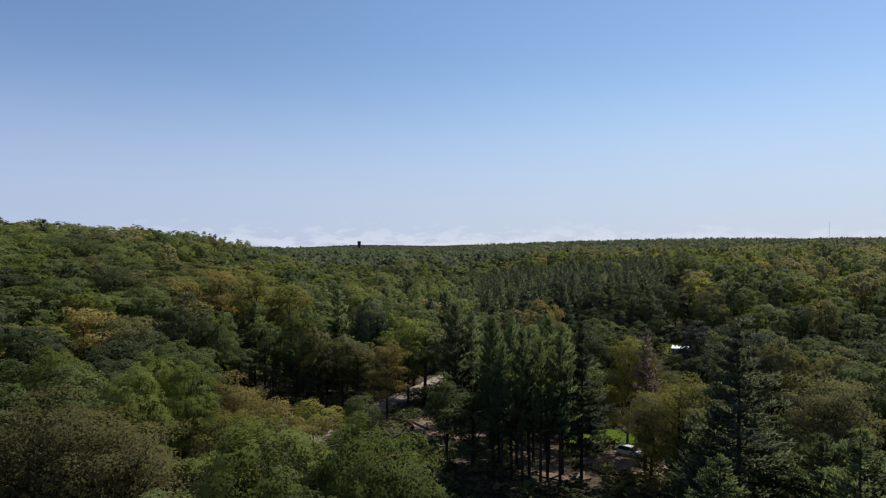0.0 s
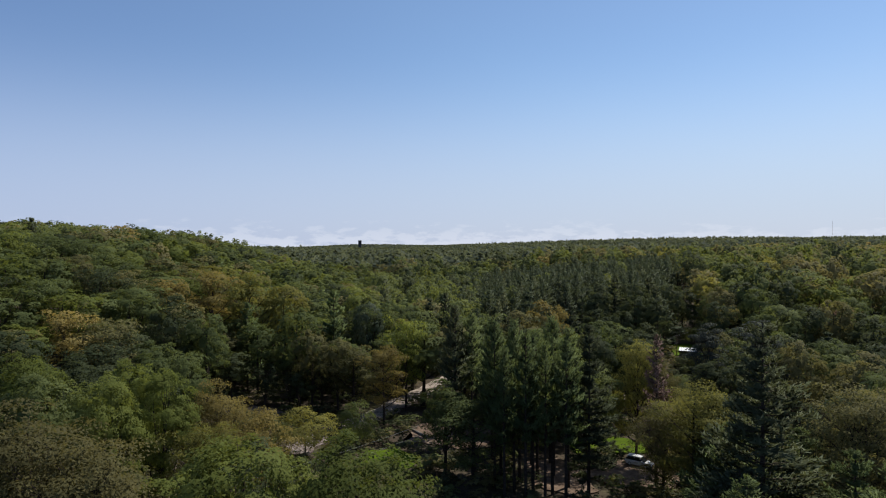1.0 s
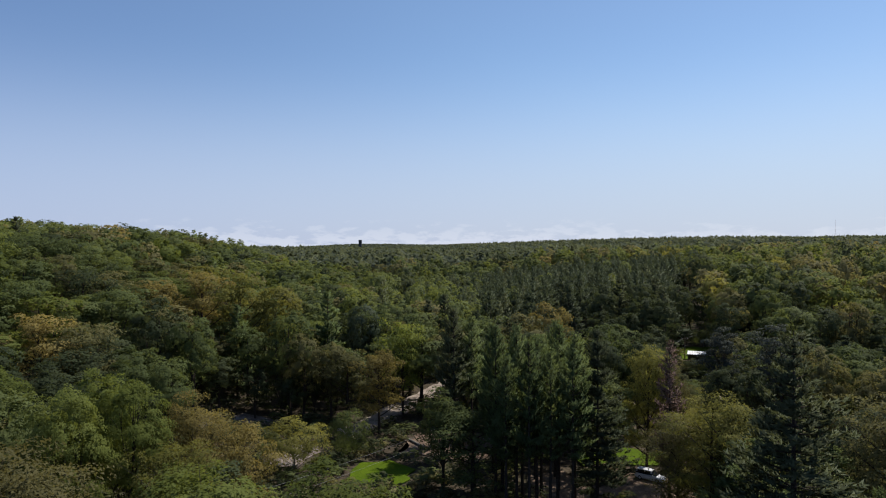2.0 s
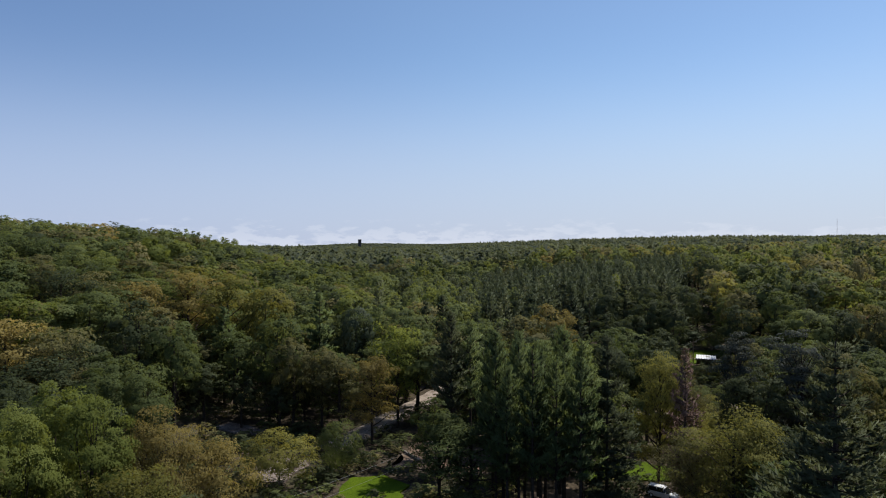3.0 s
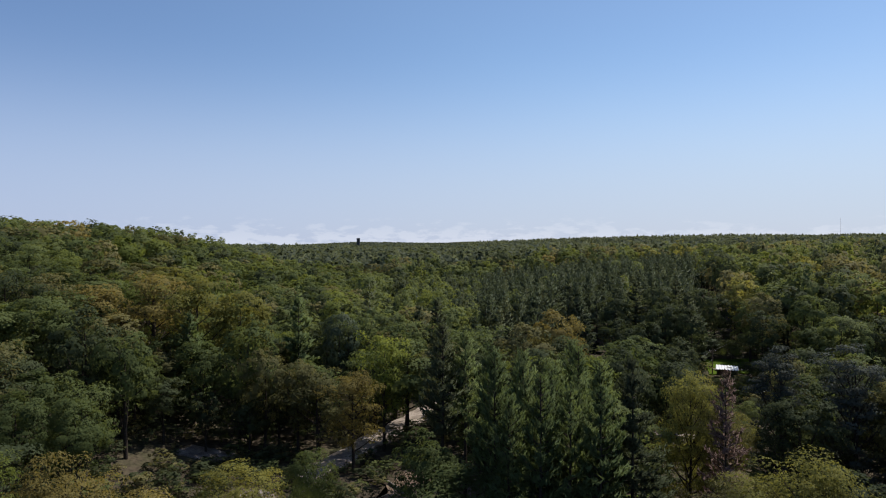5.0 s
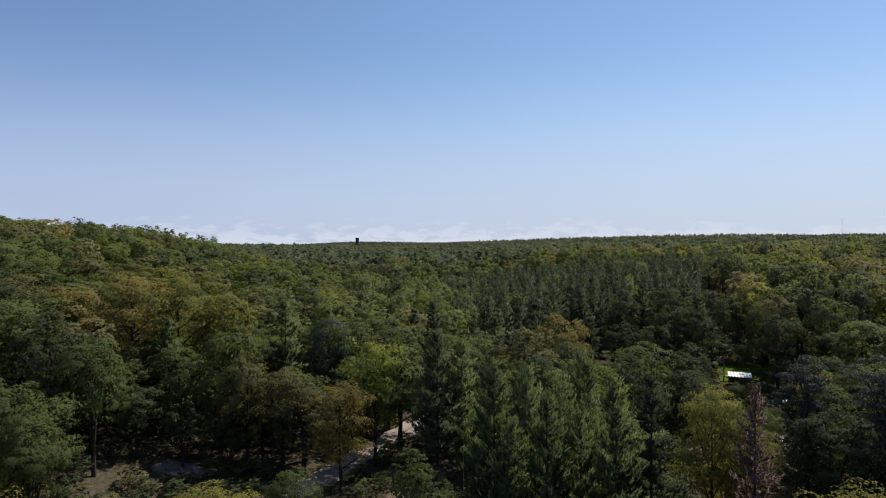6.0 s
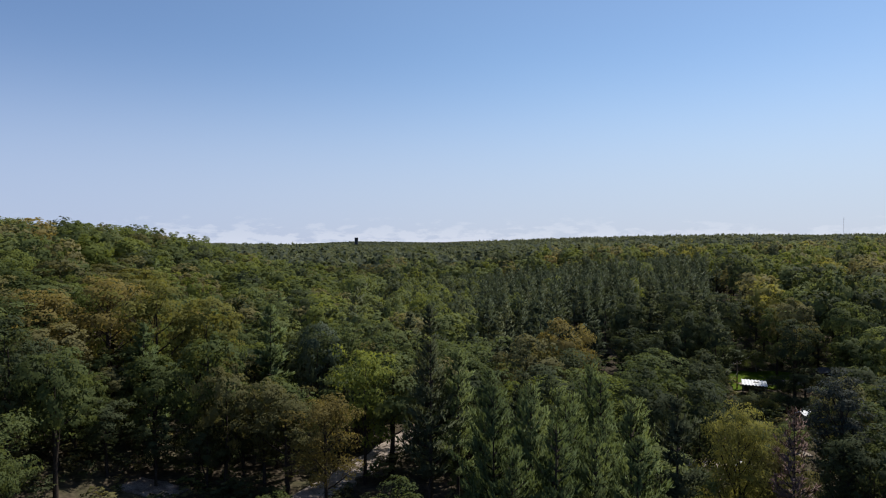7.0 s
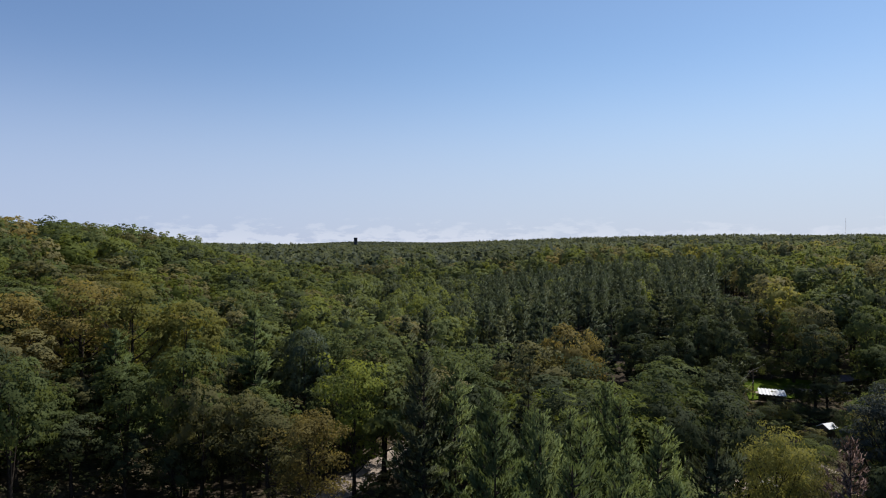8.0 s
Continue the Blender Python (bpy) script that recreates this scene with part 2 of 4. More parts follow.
# ---- trees: a unit tree is 1 high and its crown 1 in radius; the near ones are built in metres ----
def broadleaf(seed, H, R, base, n, size, lobes, wood=True, flat=0.8, limbs=13, subs=8, fill=0.13):
    """Trunk with limbs, and a crown of lobes that carry tufts of leaves; the crown as triangles, normals and tones."""
    rng = np.random.default_rng(seed)
    mid = np.array([0, 0, (H + base) / 2])
    half = (H - base) / 2
    i = np.arange(lobes) + 0.5
    z = 1 - 1.5 * i / lobes
    az = i * 2.39996 + rng.uniform(0, 6.283)
    d = unit(np.stack([np.cos(az) * np.sqrt(1 - z * z), np.sin(az) * np.sqrt(1 - z * z), z], 1) + rng.normal(size=(lobes, 3)) * 0.2)
    reach = rng.uniform(0.84, 1.16, (lobes, 1))
    lc = mid + d * np.array([R * 0.63, R * 0.63, half * 0.68]) * reach
    rl = R * rng.uniform(0.26, 0.44, lobes) * (16 / lobes) ** 0.3
    own = np.repeat(np.arange(lobes), subs)
    e = unit(rng.normal(size=(lobes * subs, 3)) + d[own] * 0.8 + np.array([0, 0, 0.45]))
    cc = lc[own] + e * (rl[own] * rng.uniform(0.7, 1.05, len(own)))[:, None] * np.array([1, 1, 0.95])
    rc = rl[own] * rng.uniform(0.3, 0.52, len(own))
    pick = rng.choice(len(cc), n, p=rc ** 2 / np.sum(rc ** 2))
    g = unit(rng.normal(size=(n, 3)) + e[pick] * 0.55 + np.array([0, 0, 0.4]))
    p = cc[pick] + g * (rc[pick] * rng.uniform(0.7, 1.12, n))[:, None] * np.array([1.15, 1.15, flat])
    inner = rng.random(n) < fill
    p[inner] = mid + unit(rng.normal(size=(inner.sum(), 3))) * np.array([R, R, half]) * rng.uniform(0.2, 0.7, (inner.sum(), 1))
    round_n = unit(g * 0.35 + e[pick] * 0.5 + d[own[pick]] * 0.65 + np.array([0, 0, 0.12]) + rng.normal(size=(n, 3)) * 0.10)
    nrm = unit(round_n + rng.normal(size=(n, 3)) * 0.33)
    leaf = cards(rng, p, nrm, round_n, size)
    tone = (rng.normal(size=lobes) * 0.05)[own[pick]] + (rng.normal(size=len(cc)) * 0.05)[pick]
    sticks = []
    if wood:
        bend = rng.normal(size=2) * 0.25
        zs = np.linspace(0, H * 0.8, 6)
        trunk = np.stack([bend[0] * np.sin(zs / H * 3), bend[1] * np.sin(zs / H * 2.4), zs], 1)
        r0 = 0.018 * H
        sticks.append(tube(trunk, r0 * np.linspace(1.15, 0.2, 6), 7))
        for i in rng.choice(lobes, min(lobes, limbs), replace=False):
            z0 = rng.uniform(base * 0.75, H * 0.55)
            a = np.array([0, 0, z0])
            b = lc[i]
            m1 = a * 0.5 + b * 0.5 + np.array([0, 0, -0.06 * H])
            t = np.linspace(0, 1, 5)[:, None]
            path = a * (1 - t) ** 2 + 2 * m1 * t * (1 - t) + b * t ** 2
            limb = [tube(path, r0 * 0.45 * np.linspace(1, 0.15, 5), 4)]
            for _ in range(2 if limbs > 10 else 1):
                tip = b + unit(rng.normal(size=3) + np.array([0, 0, 0.6])) * R * 0.3
                limb.append(tube([path[3], (path[3] + tip) / 2 + rng.normal(size=3) * 0.1, tip], r0 * np.array([0.16, 0.1, 0.03]), 3))
            sticks.append(merge(limb))
    return (leaf, round_n, tone), sticks


def loose(seed, H, R, base, n, size, limbs=18, flat=0.62):
    """An open-grown tree: forked limbs of uneven reach, each carrying its own tiers of leaves."""
    rng = np.random.default_rng(seed)
    bend = rng.normal(size=2) * 0.35
    zs = np.linspace(0, H * 0.86, 7)
    trunk = np.stack([bend[0] * np.sin(zs / H * 3), bend[1] * np.sin(zs / H * 2.4), zs], 1)
    r0 = 0.017 * H
    sticks = [tube(trunk, r0 * np.linspace(1.15, 0.15, 7), 7)]
    cc, rc = [], []
    az = rng.uniform(0, 6.283)
    for i in range(limbs):
        u = (i + rng.uniform(0, 1)) / limbs
        az += 2.4 + rng.normal() * 0.35
        z0 = base * 0.8 + (H * 0.74 - base * 0.8) * u
        L = R * math.sqrt(max(0.12, 1 - ((u - 0.3) / 0.78) ** 2)) * rng.uniform(0.55, 1.12)
        z1 = min(z0 + L * rng.uniform(0.3, 0.85) + (H - z0) * 0.35 * u, H * 0.97)
        a, b = np.array([0, 0, z0]), np.array([math.cos(az) * L, math.sin(az) * L, z1])
        t = np.linspace(0, 1, 5)[:, None]
        path = a * (1 - t) ** 2 + 2 * (a * 0.5 + b * 0.5 + np.array([0, 0, -0.12 * L])) * t * (1 - t) + b * t ** 2
        limb = [tube(path, r0 * (0.5 - 0.25 * u) * np.linspace(1, 0.15, 5), 4)]
        for k in range(5):
            w = rng.uniform(0.45, 1.0) if k else 1.0
            q = a * (1 - w) + b * w + rng.normal(size=3) * np.array([0.17, 0.17, 0.10]) * R
            if k < 3:
                limb.append(tube([path[2], (path[2] + q) / 2 + rng.normal(size=3) * 0.12, q], r0 * np.array([0.17, 0.1, 0.03]), 3))
            cc.append(q)
            rc.append(R * rng.uniform(0.15, 0.29))
        sticks.append(merge(limb))
    for k in range(6):
        cc.append(np.array([rng.normal() * 0.2 * R, rng.normal() * 0.2 * R, H * rng.uniform(0.8, 0.96)]))
        rc.append(R * rng.uniform(0.16, 0.26))
    cc, rc = np.array(cc), np.array(rc)
    pick = rng.choice(len(cc), n, p=rc ** 2 / np.sum(rc ** 2))
    e = unit(rng.normal(size=(n, 3)) + np.array([0, 0, 0.45]))
    q = cc[pick] + e * rc[pick][:, None] * rng.uniform(0.7, 1.1, (n, 1)) * np.array([1.2, 1.2, flat])
    away = unit(cc - np.array([0, 0, (H + base) * 0.48]))
    round_n = unit(e * 0.6 + away[pick] * 0.5 + np.array([0, 0, 0.15]) + rng.normal(size=(n, 3)) * 0.12)
    leaf = cards(rng, q, unit(round_n + rng.normal(size=(n, 3)) * 0.35), round_n, size)
    return (leaf, round_n, (rng.normal(size=len(cc)) * 0.07)[pick]), sticks


def conifer(seed, H, R, base, whorls, boughs, tufts, spikes, size, rise=0.25, upright=0.8, power=1.0, wood=True, irregular=0.3, wide=0.21):
    """A pine: a straight trunk, whorls of boughs, and sprays of needles along them."""
    rng = np.random.default_rng(seed)
    zs = base + (H * 0.97 - base) * np.clip((np.arange(whorls) + rng.uniform(-0.4, 0.4, whorls)) / (whorls - 1), 0, 1) ** 0.9
    P, D, S, sticks = [], [], [], []
    trunk = np.stack([np.sin(np.linspace(0, 2, 7)) * 0.15, np.zeros(7), np.linspace(0, H, 7)], 1)
    r0 = 0.0115 * H
    sticks.append(tube(trunk, r0 * np.linspace(1.1, 0.12, 7), 7))
    for z in zs:
        f = (z - base) / (H - base)
        prof = R * min(1.0, (1.02 - f) ** power * 1.15) * min(1.0, 0.55 + f * 2.2)
        for k in range(boughs):
            az = rng.uniform(0, 2 * np.pi)
            L = prof * rng.uniform(1 - irregular, 1 + irregular * 0.5) + 0.25
            out = np.array([np.cos(az), np.sin(az), 0])
            t = np.linspace(0, 1, 4)[:, None]
            up = rise + 0.55 * f + rng.normal() * 0.08
            path = np.array([0, 0, z]) + out * t * L + np.array([0, 0, 1]) * (t * L * up * 0.5 + t ** 2 * L * up * 0.6)
            if wood:
                sticks.append(tube(path, r0 * 0.28 * np.linspace(1, 0.2, 4), 3))
            m = max(2, int(tufts * (0.45 + 0.7 * L / R)))
            s = np.clip(rng.beta(2.2, 1.1, m), 0.12, 1.03)[:, None]
            c = np.array([0, 0, z]) + out * s * L + np.array([0, 0, 1]) * (s * L * up * 0.5 + s ** 2 * L * up * 0.6)
            side = np.array([-out[1], out[0], 0])
            c = c + side * rng.normal(size=(m, 1)) * 0.16 * L * s + rng.normal(size=(m, 3)) * 0.16
            for _ in range(spikes):
                d = out * rng.uniform(0.1, 0.9, (m, 1)) + side * rng.normal(size=(m, 1)) * 0.6 + np.array([0, 0, 1]) * ((upright + (1.1 - upright) * f * f) * rng.uniform(0.3, 1.3, (m, 1)))
                P.append(c)
                S.append(np.full(m, 0.38 + 0.62 * min(1.0, L / R * 1.3)))
                D.append(unit(d + rng.normal(size=(m, 3)) * 0.2))
    top = np.tile([[0, 0, H * 0.96]], (10, 1)) + rng.normal(size=(10, 3)) * [0.15, 0.15, 0.4]
    P.append(top)
    S.append(np.full(10, 0.6))
    D.append(unit(rng.normal(size=(10, 3)) * 0.4 + [0, 0, 1]))
    P, D = np.concatenate(P), np.concatenate(D)
    n = len(P)
    u = unit(np.cross(D, rng.normal(size=(n, 3))))
    s = size * rng.uniform(0.7, 1.3, (n, 1)) * np.concatenate(S)[:, None]
    tri = np.stack([P - u * s * wide - D * s * 0.2, P + u * s * wide - D * s * 0.2, P + D * s], 1)
    out = unit(P * np.array([1, 1, 0]) + np.array([0, 0, 0.01]))
    round_n = unit(out * 0.6 + D * 0.35 + np.array([0, 0, 0.5]) + rng.normal(size=(n, 3)) * 0.15)
    return (facing(tri, round_n), round_n, rng.normal(size=n) * 0.04), [merge(sticks)]


# ---- the lie of the land ----
def step(a, b, v):
    t = np.clip((v - a) / (b - a), 0, 1)
    return t * t * (3 - 2 * t)


def ground(x, y):
    """Height of the ground: a flat valley, a wooded hill on the one side, low ridges far off."""
    x, y = np.asarray(x, float), np.asarray(y, float)
    hill = ((26 + 2 * step(200, 280, y)) * step(-30, -130, x) + 7 * step(-110, -230, x)) * (1 - step(300, 480, y))
    rise = 4.0 * step(160, 250, y) * (1 - step(-30, -90, x) * (1 - step(300, 460, y))) + 9 * step(360, 480, y)
    rise = rise + 5 * step(152, 186, y) * step(10, 50, x) * (1 - 0.5 * step(330, 600, y))
    rise = rise + 6 * step(215, 285, y) * step(40, 115, x) * (1 - 0.6 * step(330, 600, y))
    ridge = step(850, 1450, y) * (1 + 21 * step(-150, 900, x)) * (1 - 0.9 * step(1600, 2100, y))
    roll = 1.2 * np.sin(x / 37 + 1.3) * np.sin(y / 53) * step(180, 300, y) + 3.0 * np.sin(x / 160 + y / 260) * step(350, 700, y)
    far = 30 * step(2300, 3000, y) * step(-900, -300, x) * (1 - step(300, 900, x))
    return hill + rise + ridge + roll + far


gx = np.concatenate([np.arange(-4200, -300, 100), np.arange(-300, 300, 6), np.arange(300, 4201, 100)]).astype(float)
gy = np.concatenate([np.arange(-1500, -100, 100), np.arange(-100, 420, 6), np.arange(420, 1000, 20), np.arange(1000, 4601, 60)]).astype(float)
GX, GY = np.meshgrid(gx, gy)
fine = np.vectorize(lambda a, b: noise.noise((a * 0.09, b * 0.09, 0)))(GX, GY) * 0.35
GZ = ground(GX, GY) + fine * 0.4 - 0.2
nx, ny = len(gx), len(gy)
ii = (np.arange(ny - 1)[:, None] * nx + np.arange(nx - 1)[None]).ravel()
floor_mesh = soup("ground", np.stack([GX, GY, GZ], -1).reshape(-1, 3), np.stack([ii, ii + 1, ii + nx + 1, ii + nx], 1), [M_SOIL], smooth=True)
tagged(new("ground", floor_mesh), "brown woodland floor rolling away to low ridges", "ground", kind="structure")


AREAS = []


def inside(x, y, ring):
    hit = False
    for (ax, ay), (bx, by) in zip(ring, ring[1:] + ring[:1]):
        if (ay > y) != (by > y) and x < (bx - ax) * (y - ay) / (by - ay) + ax:
            hit = not hit
    return hit


def sheet(name, outline, mat, label, category, lift=0.3, cell=0.6, wobble=1.5, seed=3):
    """A patch that lies on the ground, with an uneven rim."""
    bm = bmesh.new()
    AREAS.append(list(outline))
    pts = []
    k = len(outline)
    for i in range(k):
        a, b = Vector(outline[i]), Vector(outline[(i + 1) % k])
        m = max(2, int((b - a).length / cell))
        for j in range(m):
            p = a.lerp(b, j / m)
            w = noise.noise_vector((p.x * 0.35, p.y * 0.35, seed)) * wobble
            pts.append((p.x + w.x, p.y + w.y))
    lo, hi = np.min(pts, 0), np.max(pts, 0)
    top = [bm.verts.new((px, py, 0)) for px, py in pts]
    bm.faces.new(top)
    bmesh.ops.triangulate(bm, faces=bm.faces[:])
    for axis in (0, 1):
        for c in np.arange(lo[axis], hi[axis], 4.0):
            co, no = [0, 0, 0], [0, 0, 0]
            co[axis], no[axis] = c, 1
            bmesh.ops.bisect_plane(bm, geom=bm.verts[:] + bm.edges[:] + bm.faces[:], plane_co=co, plane_no=no)
    bmesh.ops.recalc_face_normals(bm, faces=bm.faces[:])
    for f in bm.faces:
        if f.normal.z < 0:
            f.normal_flip()
    for v in bm.verts:
        v.co.z = float(ground(v.co.x, v.co.y)) + lift
    rim = [e for e in bm.edges if e.is_boundary]
    ext = bmesh.ops.extrude_edge_only(bm, edges=rim)
    for g in ext["geom"]:
        if isinstance(g, bmesh.types.BMVert):
            g.co.z -= 0.5
    return tagged(new(name, bm_mesh(name, bm, mat)), label, category, kind="structure")


def strip(points, width):
    """The outline of a band along a line of points."""
    p = np.array(points, float)
    d = unit(np.gradient(p, axis=0))
    s = np.stack([-d[:, 1], d[:, 0]], 1) * width / 2
    return [tuple(v) for v in np.concatenate([p + s, (p - s)[::-1]])]


ROAD = [(16, 212), (2, 182), (-5.5, 167), (-10.8, 157), (-15, 147), (-18.2, 140.5), (-20.5, 136)]
sheet("road", strip(ROAD, 5.4), M_GRAVEL, "pale gravel track curving between the trees", "road", 0.10)
sheet("gravel_patch", [(-45, 143.5), (-38.5, 142.5), (-36, 146), (-40, 149), (-44.5, 148)], M_WORN, "pale gravel clearing below the hillside wood", "yard", 0.08)
sheet("gravel_yard", [(-31, 121), (-25, 119), (-23, 126), (-24, 131), (-29, 131)], M_WORN, "pale gravel yard beside the track", "yard", 0.06)
sheet("lawn", [(-15.5, 113), (-6, 112), (-4, 118.5), (-9, 123), (-14.5, 121)], M_LAWN, "mown green grass among the trees", "lawn", 0.07)
sheet("lawn", [(25, 120.5), (38, 120), (41, 126), (35, 130), (26, 129)], M_LAWN, "mown green grass behind the pines", "lawn", 0.07)
sheet("driveway", [(25, 108), (30, 104.5), (37, 103.5), (42, 108), (40, 117), (31, 116), (26, 112)], M_LITTER, "beige dirt drive scattered with needles", "driveway", 0.05)
sheet("needle_bed", [(15, 104), (20, 101), (25, 103), (24, 111), (21, 117), (15, 115)], M_LITTER, "beige bare soil strewn with needles under the pines", "soil", 0.035)
sheet("needle_bed", [(-8, 127), (6, 122), (13, 128), (9, 138), (-4, 140)], M_LITTER, "reddish bare soil under the pines", "soil", 0.04)
sheet("road", strip([(28, 168), (42, 161), (55, 156), (70, 163)], 3.4), M_GRAVEL, "grey gravel lane behind the lawn", "road", 0.08)
sheet("road", strip([(72.5, 192.6), (78, 193.5), (85, 194.5), (94, 192)], 3.0), M_GRAVEL, "grey gravel lane passing behind the carport", "road", 0.13)
sheet("lawn", [(31, 176), (38, 175), (42, 186), (36, 188)], M_LAWN, "sunlit grass in a gap of the wood", "lawn", 0.07)
sheet("road", strip([(30, 192), (37, 191.5), (45, 193)], 3.2), M_GRAVEL, "pale gravel bend beyond the grass gap", "road", 0.09)
sheet("lawn", [(70, 189), (90, 191), (93, 203), (73, 204)], M_LAWN, "sunlit grass round the carport", "lawn", 0.07)


# ---- tree stock ----
def tree_stock(name, label, category, crown, wood, bark):
    """One tree as a thing: an Empty at the foot; trunk, crown and, on the nearer ones, each limb under it."""
    root = tagged(new(name), label, category)
    leaf = soup("crown", crown[0], trifaces(crown[0]), [LEAF["green"]], tone=crown[2], normals=crown[1])
    if len(wood) < 12:
        wood = [merge(wood)]
    for i, (v, f) in enumerate(wood):
        kind = "limb" if i else "trunk"
        part(kind, soup(kind, v, f, [bark], smooth=True), root)
    part("crown", leaf, root)
    return root


STOCK = {}
for i in range(4):
    STOCK["broad", 1, i] = tree_stock("broadleaf_tree", "x", "tree", *broadleaf(10 + i, 20, 6, 3.5, 9400, 0.205, 30 + 4 * i, subs=6), M_BARK)
    STOCK["broad", 0, i] = tree_stock("broadleaf_tree", "x", "tree", *broadleaf(20 + i, 20, 6, 3.5, 4800, 0.285, 26 + 4 * i, subs=5, limbs=7), M_BARK)
for i in range(2):
    STOCK["sparse", 1, i] = tree_stock("broadleaf_tree", "x", "tree", *broadleaf(30 + i, 20, 6, 2.5, 7600, 0.19, 38, subs=7), M_BARK)
    STOCK["sparse", 0, i] = tree_stock("broadleaf_tree", "x", "tree", *broadleaf(40 + i, 20, 6, 5, 3400, 0.28, 32, subs=5, limbs=9), M_BARK)
for i in range(3):
    STOCK["fine", 1, i] = tree_stock("broadleaf_tree", "x", "tree", *broadleaf(90 + i, 20, 6, 3.5, 25000, 0.135, 40 + 5 * i, subs=9), M_BARK)
for i in range(3):
    STOCK["loose", 1, i] = tree_stock("broadleaf_tree", "x", "tree", *loose(120 + i, 20, 6, 4.5, 8200, 0.20, 17 + 2 * i), M_BARK)
    STOCK["loose", 0, i] = tree_stock("broadleaf_tree", "x", "tree", *loose(130 + i, 20, 6, 4.5, 4500, 0.27, 14 + i), M_BARK)
for i in range(2):
    STOCK["open", 1, i] = tree_stock("broadleaf_tree", "x", "tree", *loose(140 + i, 20, 6, 4.0, 20000, 0.145, 28), M_BARK)
for i in range(3):
    STOCK["pine", 1, i] = tree_stock("pine_tree", "x", "tree", *conifer(50 + i, 26, 3.6, 10.0, 22, 5, 24, 3, 0.62, 0.42, 0.9, 0.85, wide=0.17, irregular=0.6), M_BARK)
for i in range(2):
    STOCK["pine", 0, i] = tree_stock("pine_tree", "x", "tree", *conifer(55 + i, 26, 3.6, 8.5, 18, 5, 7, 5, 1.2, 0.45, 1.2, 0.75, irregular=0.5), M_BARK)
    STOCK["layered", 1, i] = tree_stock("pine_tree", "x", "tree", *conifer(60 + i, 27, 5.4, 3.0, 27, 6, 34, 4, 0.56, 0.02, 0.3, 0.85, irregular=0.45, wide=0.22), M_BARK)
    STOCK["layered", 0, i] = tree_stock("pine_tree", "x", "tree", *conifer(65 + i, 27, 5.4, 3.0, 20, 6, 8, 4, 1.2, 0.02, 0.3, 0.85, irregular=0.4, wide=0.3), M_BARK)
    STOCK["cedar", 1, i] = tree_stock("cedar_tree", "x", "tree", *loose(150 + i, 25, 4.4, 4.0, 12000, 0.19, 30, flat=0.34), M_BARK)
STOCK["dead", 1, 0] = tree_stock("dead_pine_tree", "x", "tree", *conifer(70, 22, 3.2, 4, 28, 5, 12, 3, 0.5, 0.1, 0.3, 0.8), M_BARK)
for i in range(2):
    STOCK["shrub", 1, i] = tree_stock("shrub", "x", "shrub", *broadleaf(80 + i, 7, 5, 0.8, 6500, 0.15, 22), M_BARK_PALE)
SIZE = {"broad": (20, 6), "fine": (20, 6), "loose": (20, 6), "open": (20, 6), "sparse": (20, 6), "pine": (26, 3.6), "layered": (27, 5.4), "cedar": (25, 4.4), "dead": (22, 3.2), "shrub": (7, 5)}
WORDS = {
    "green": "mid-green leafy tree with a lumpy domed crown", "fresh": "bright fresh-green leafy tree in full sun",
    "olive": "olive-green leafy tree with a loose crown", "ochre": "yellow-ochre tree in young leaf with thin crown",
    "russet": "reddish-brown budding tree with thin crown", "deep": "dark green round-crowned leafy tree",
    "gold": "golden-green tree in young leaf with loose crown", "bright": "bright yellow-green tree with a slim upright crown",
    "umber": "brownish tree in young leaf with thin crown",
    "slate": "dark grey-green conifer with flat rounded plates of foliage", "pine": "tall green pine with a bare lower trunk",
    "dark_pine": "dark green pine with layered spreading boughs", "dead": "dead brown conifer with bare twigs", "spruce": "nearly black-green tree with a dense crown",
}
rng = np.random.default_rng(7)
PLACED = []


def plant(kind, x, y, top, radius, leaf, turn=None):
    """Sets one tree with its foot on the ground and its tip at the height top."""
    close = 1 if math.hypot(x - 4, max(0.0, y - 60)) < 84 or (kind, 0, 0) not in STOCK else 0
    variants = [k for k in STOCK if k[:2] == (kind, close)]
    src = STOCK[variants[rng.integers(len(variants))]]
    g = float(ground(x, y)) - 0.15
    h0, r0 = SIZE[kind]
    m = pose(x, y, g, 0, 0, rng.uniform(0, 360) if turn is None else turn) @ Matrix.Diagonal((radius / r0, radius / r0, (top - g) / h0, 1))
    ob = copy_thing(src, m)
    label = "low bushy shrub in young leaf at the track" if kind == "shrub" else WORDS[leaf]
    tagged(ob, label, "shrub" if kind == "shrub" else "tree", "trees of the wood")
    for c in ob.children:
        if c.name.startswith("crown"):
            c.material_slots[0].link = "OBJECT"
            c.material_slots[0].material = LEAF[leaf]
    PLACED.append((x, y, radius))
    return ob


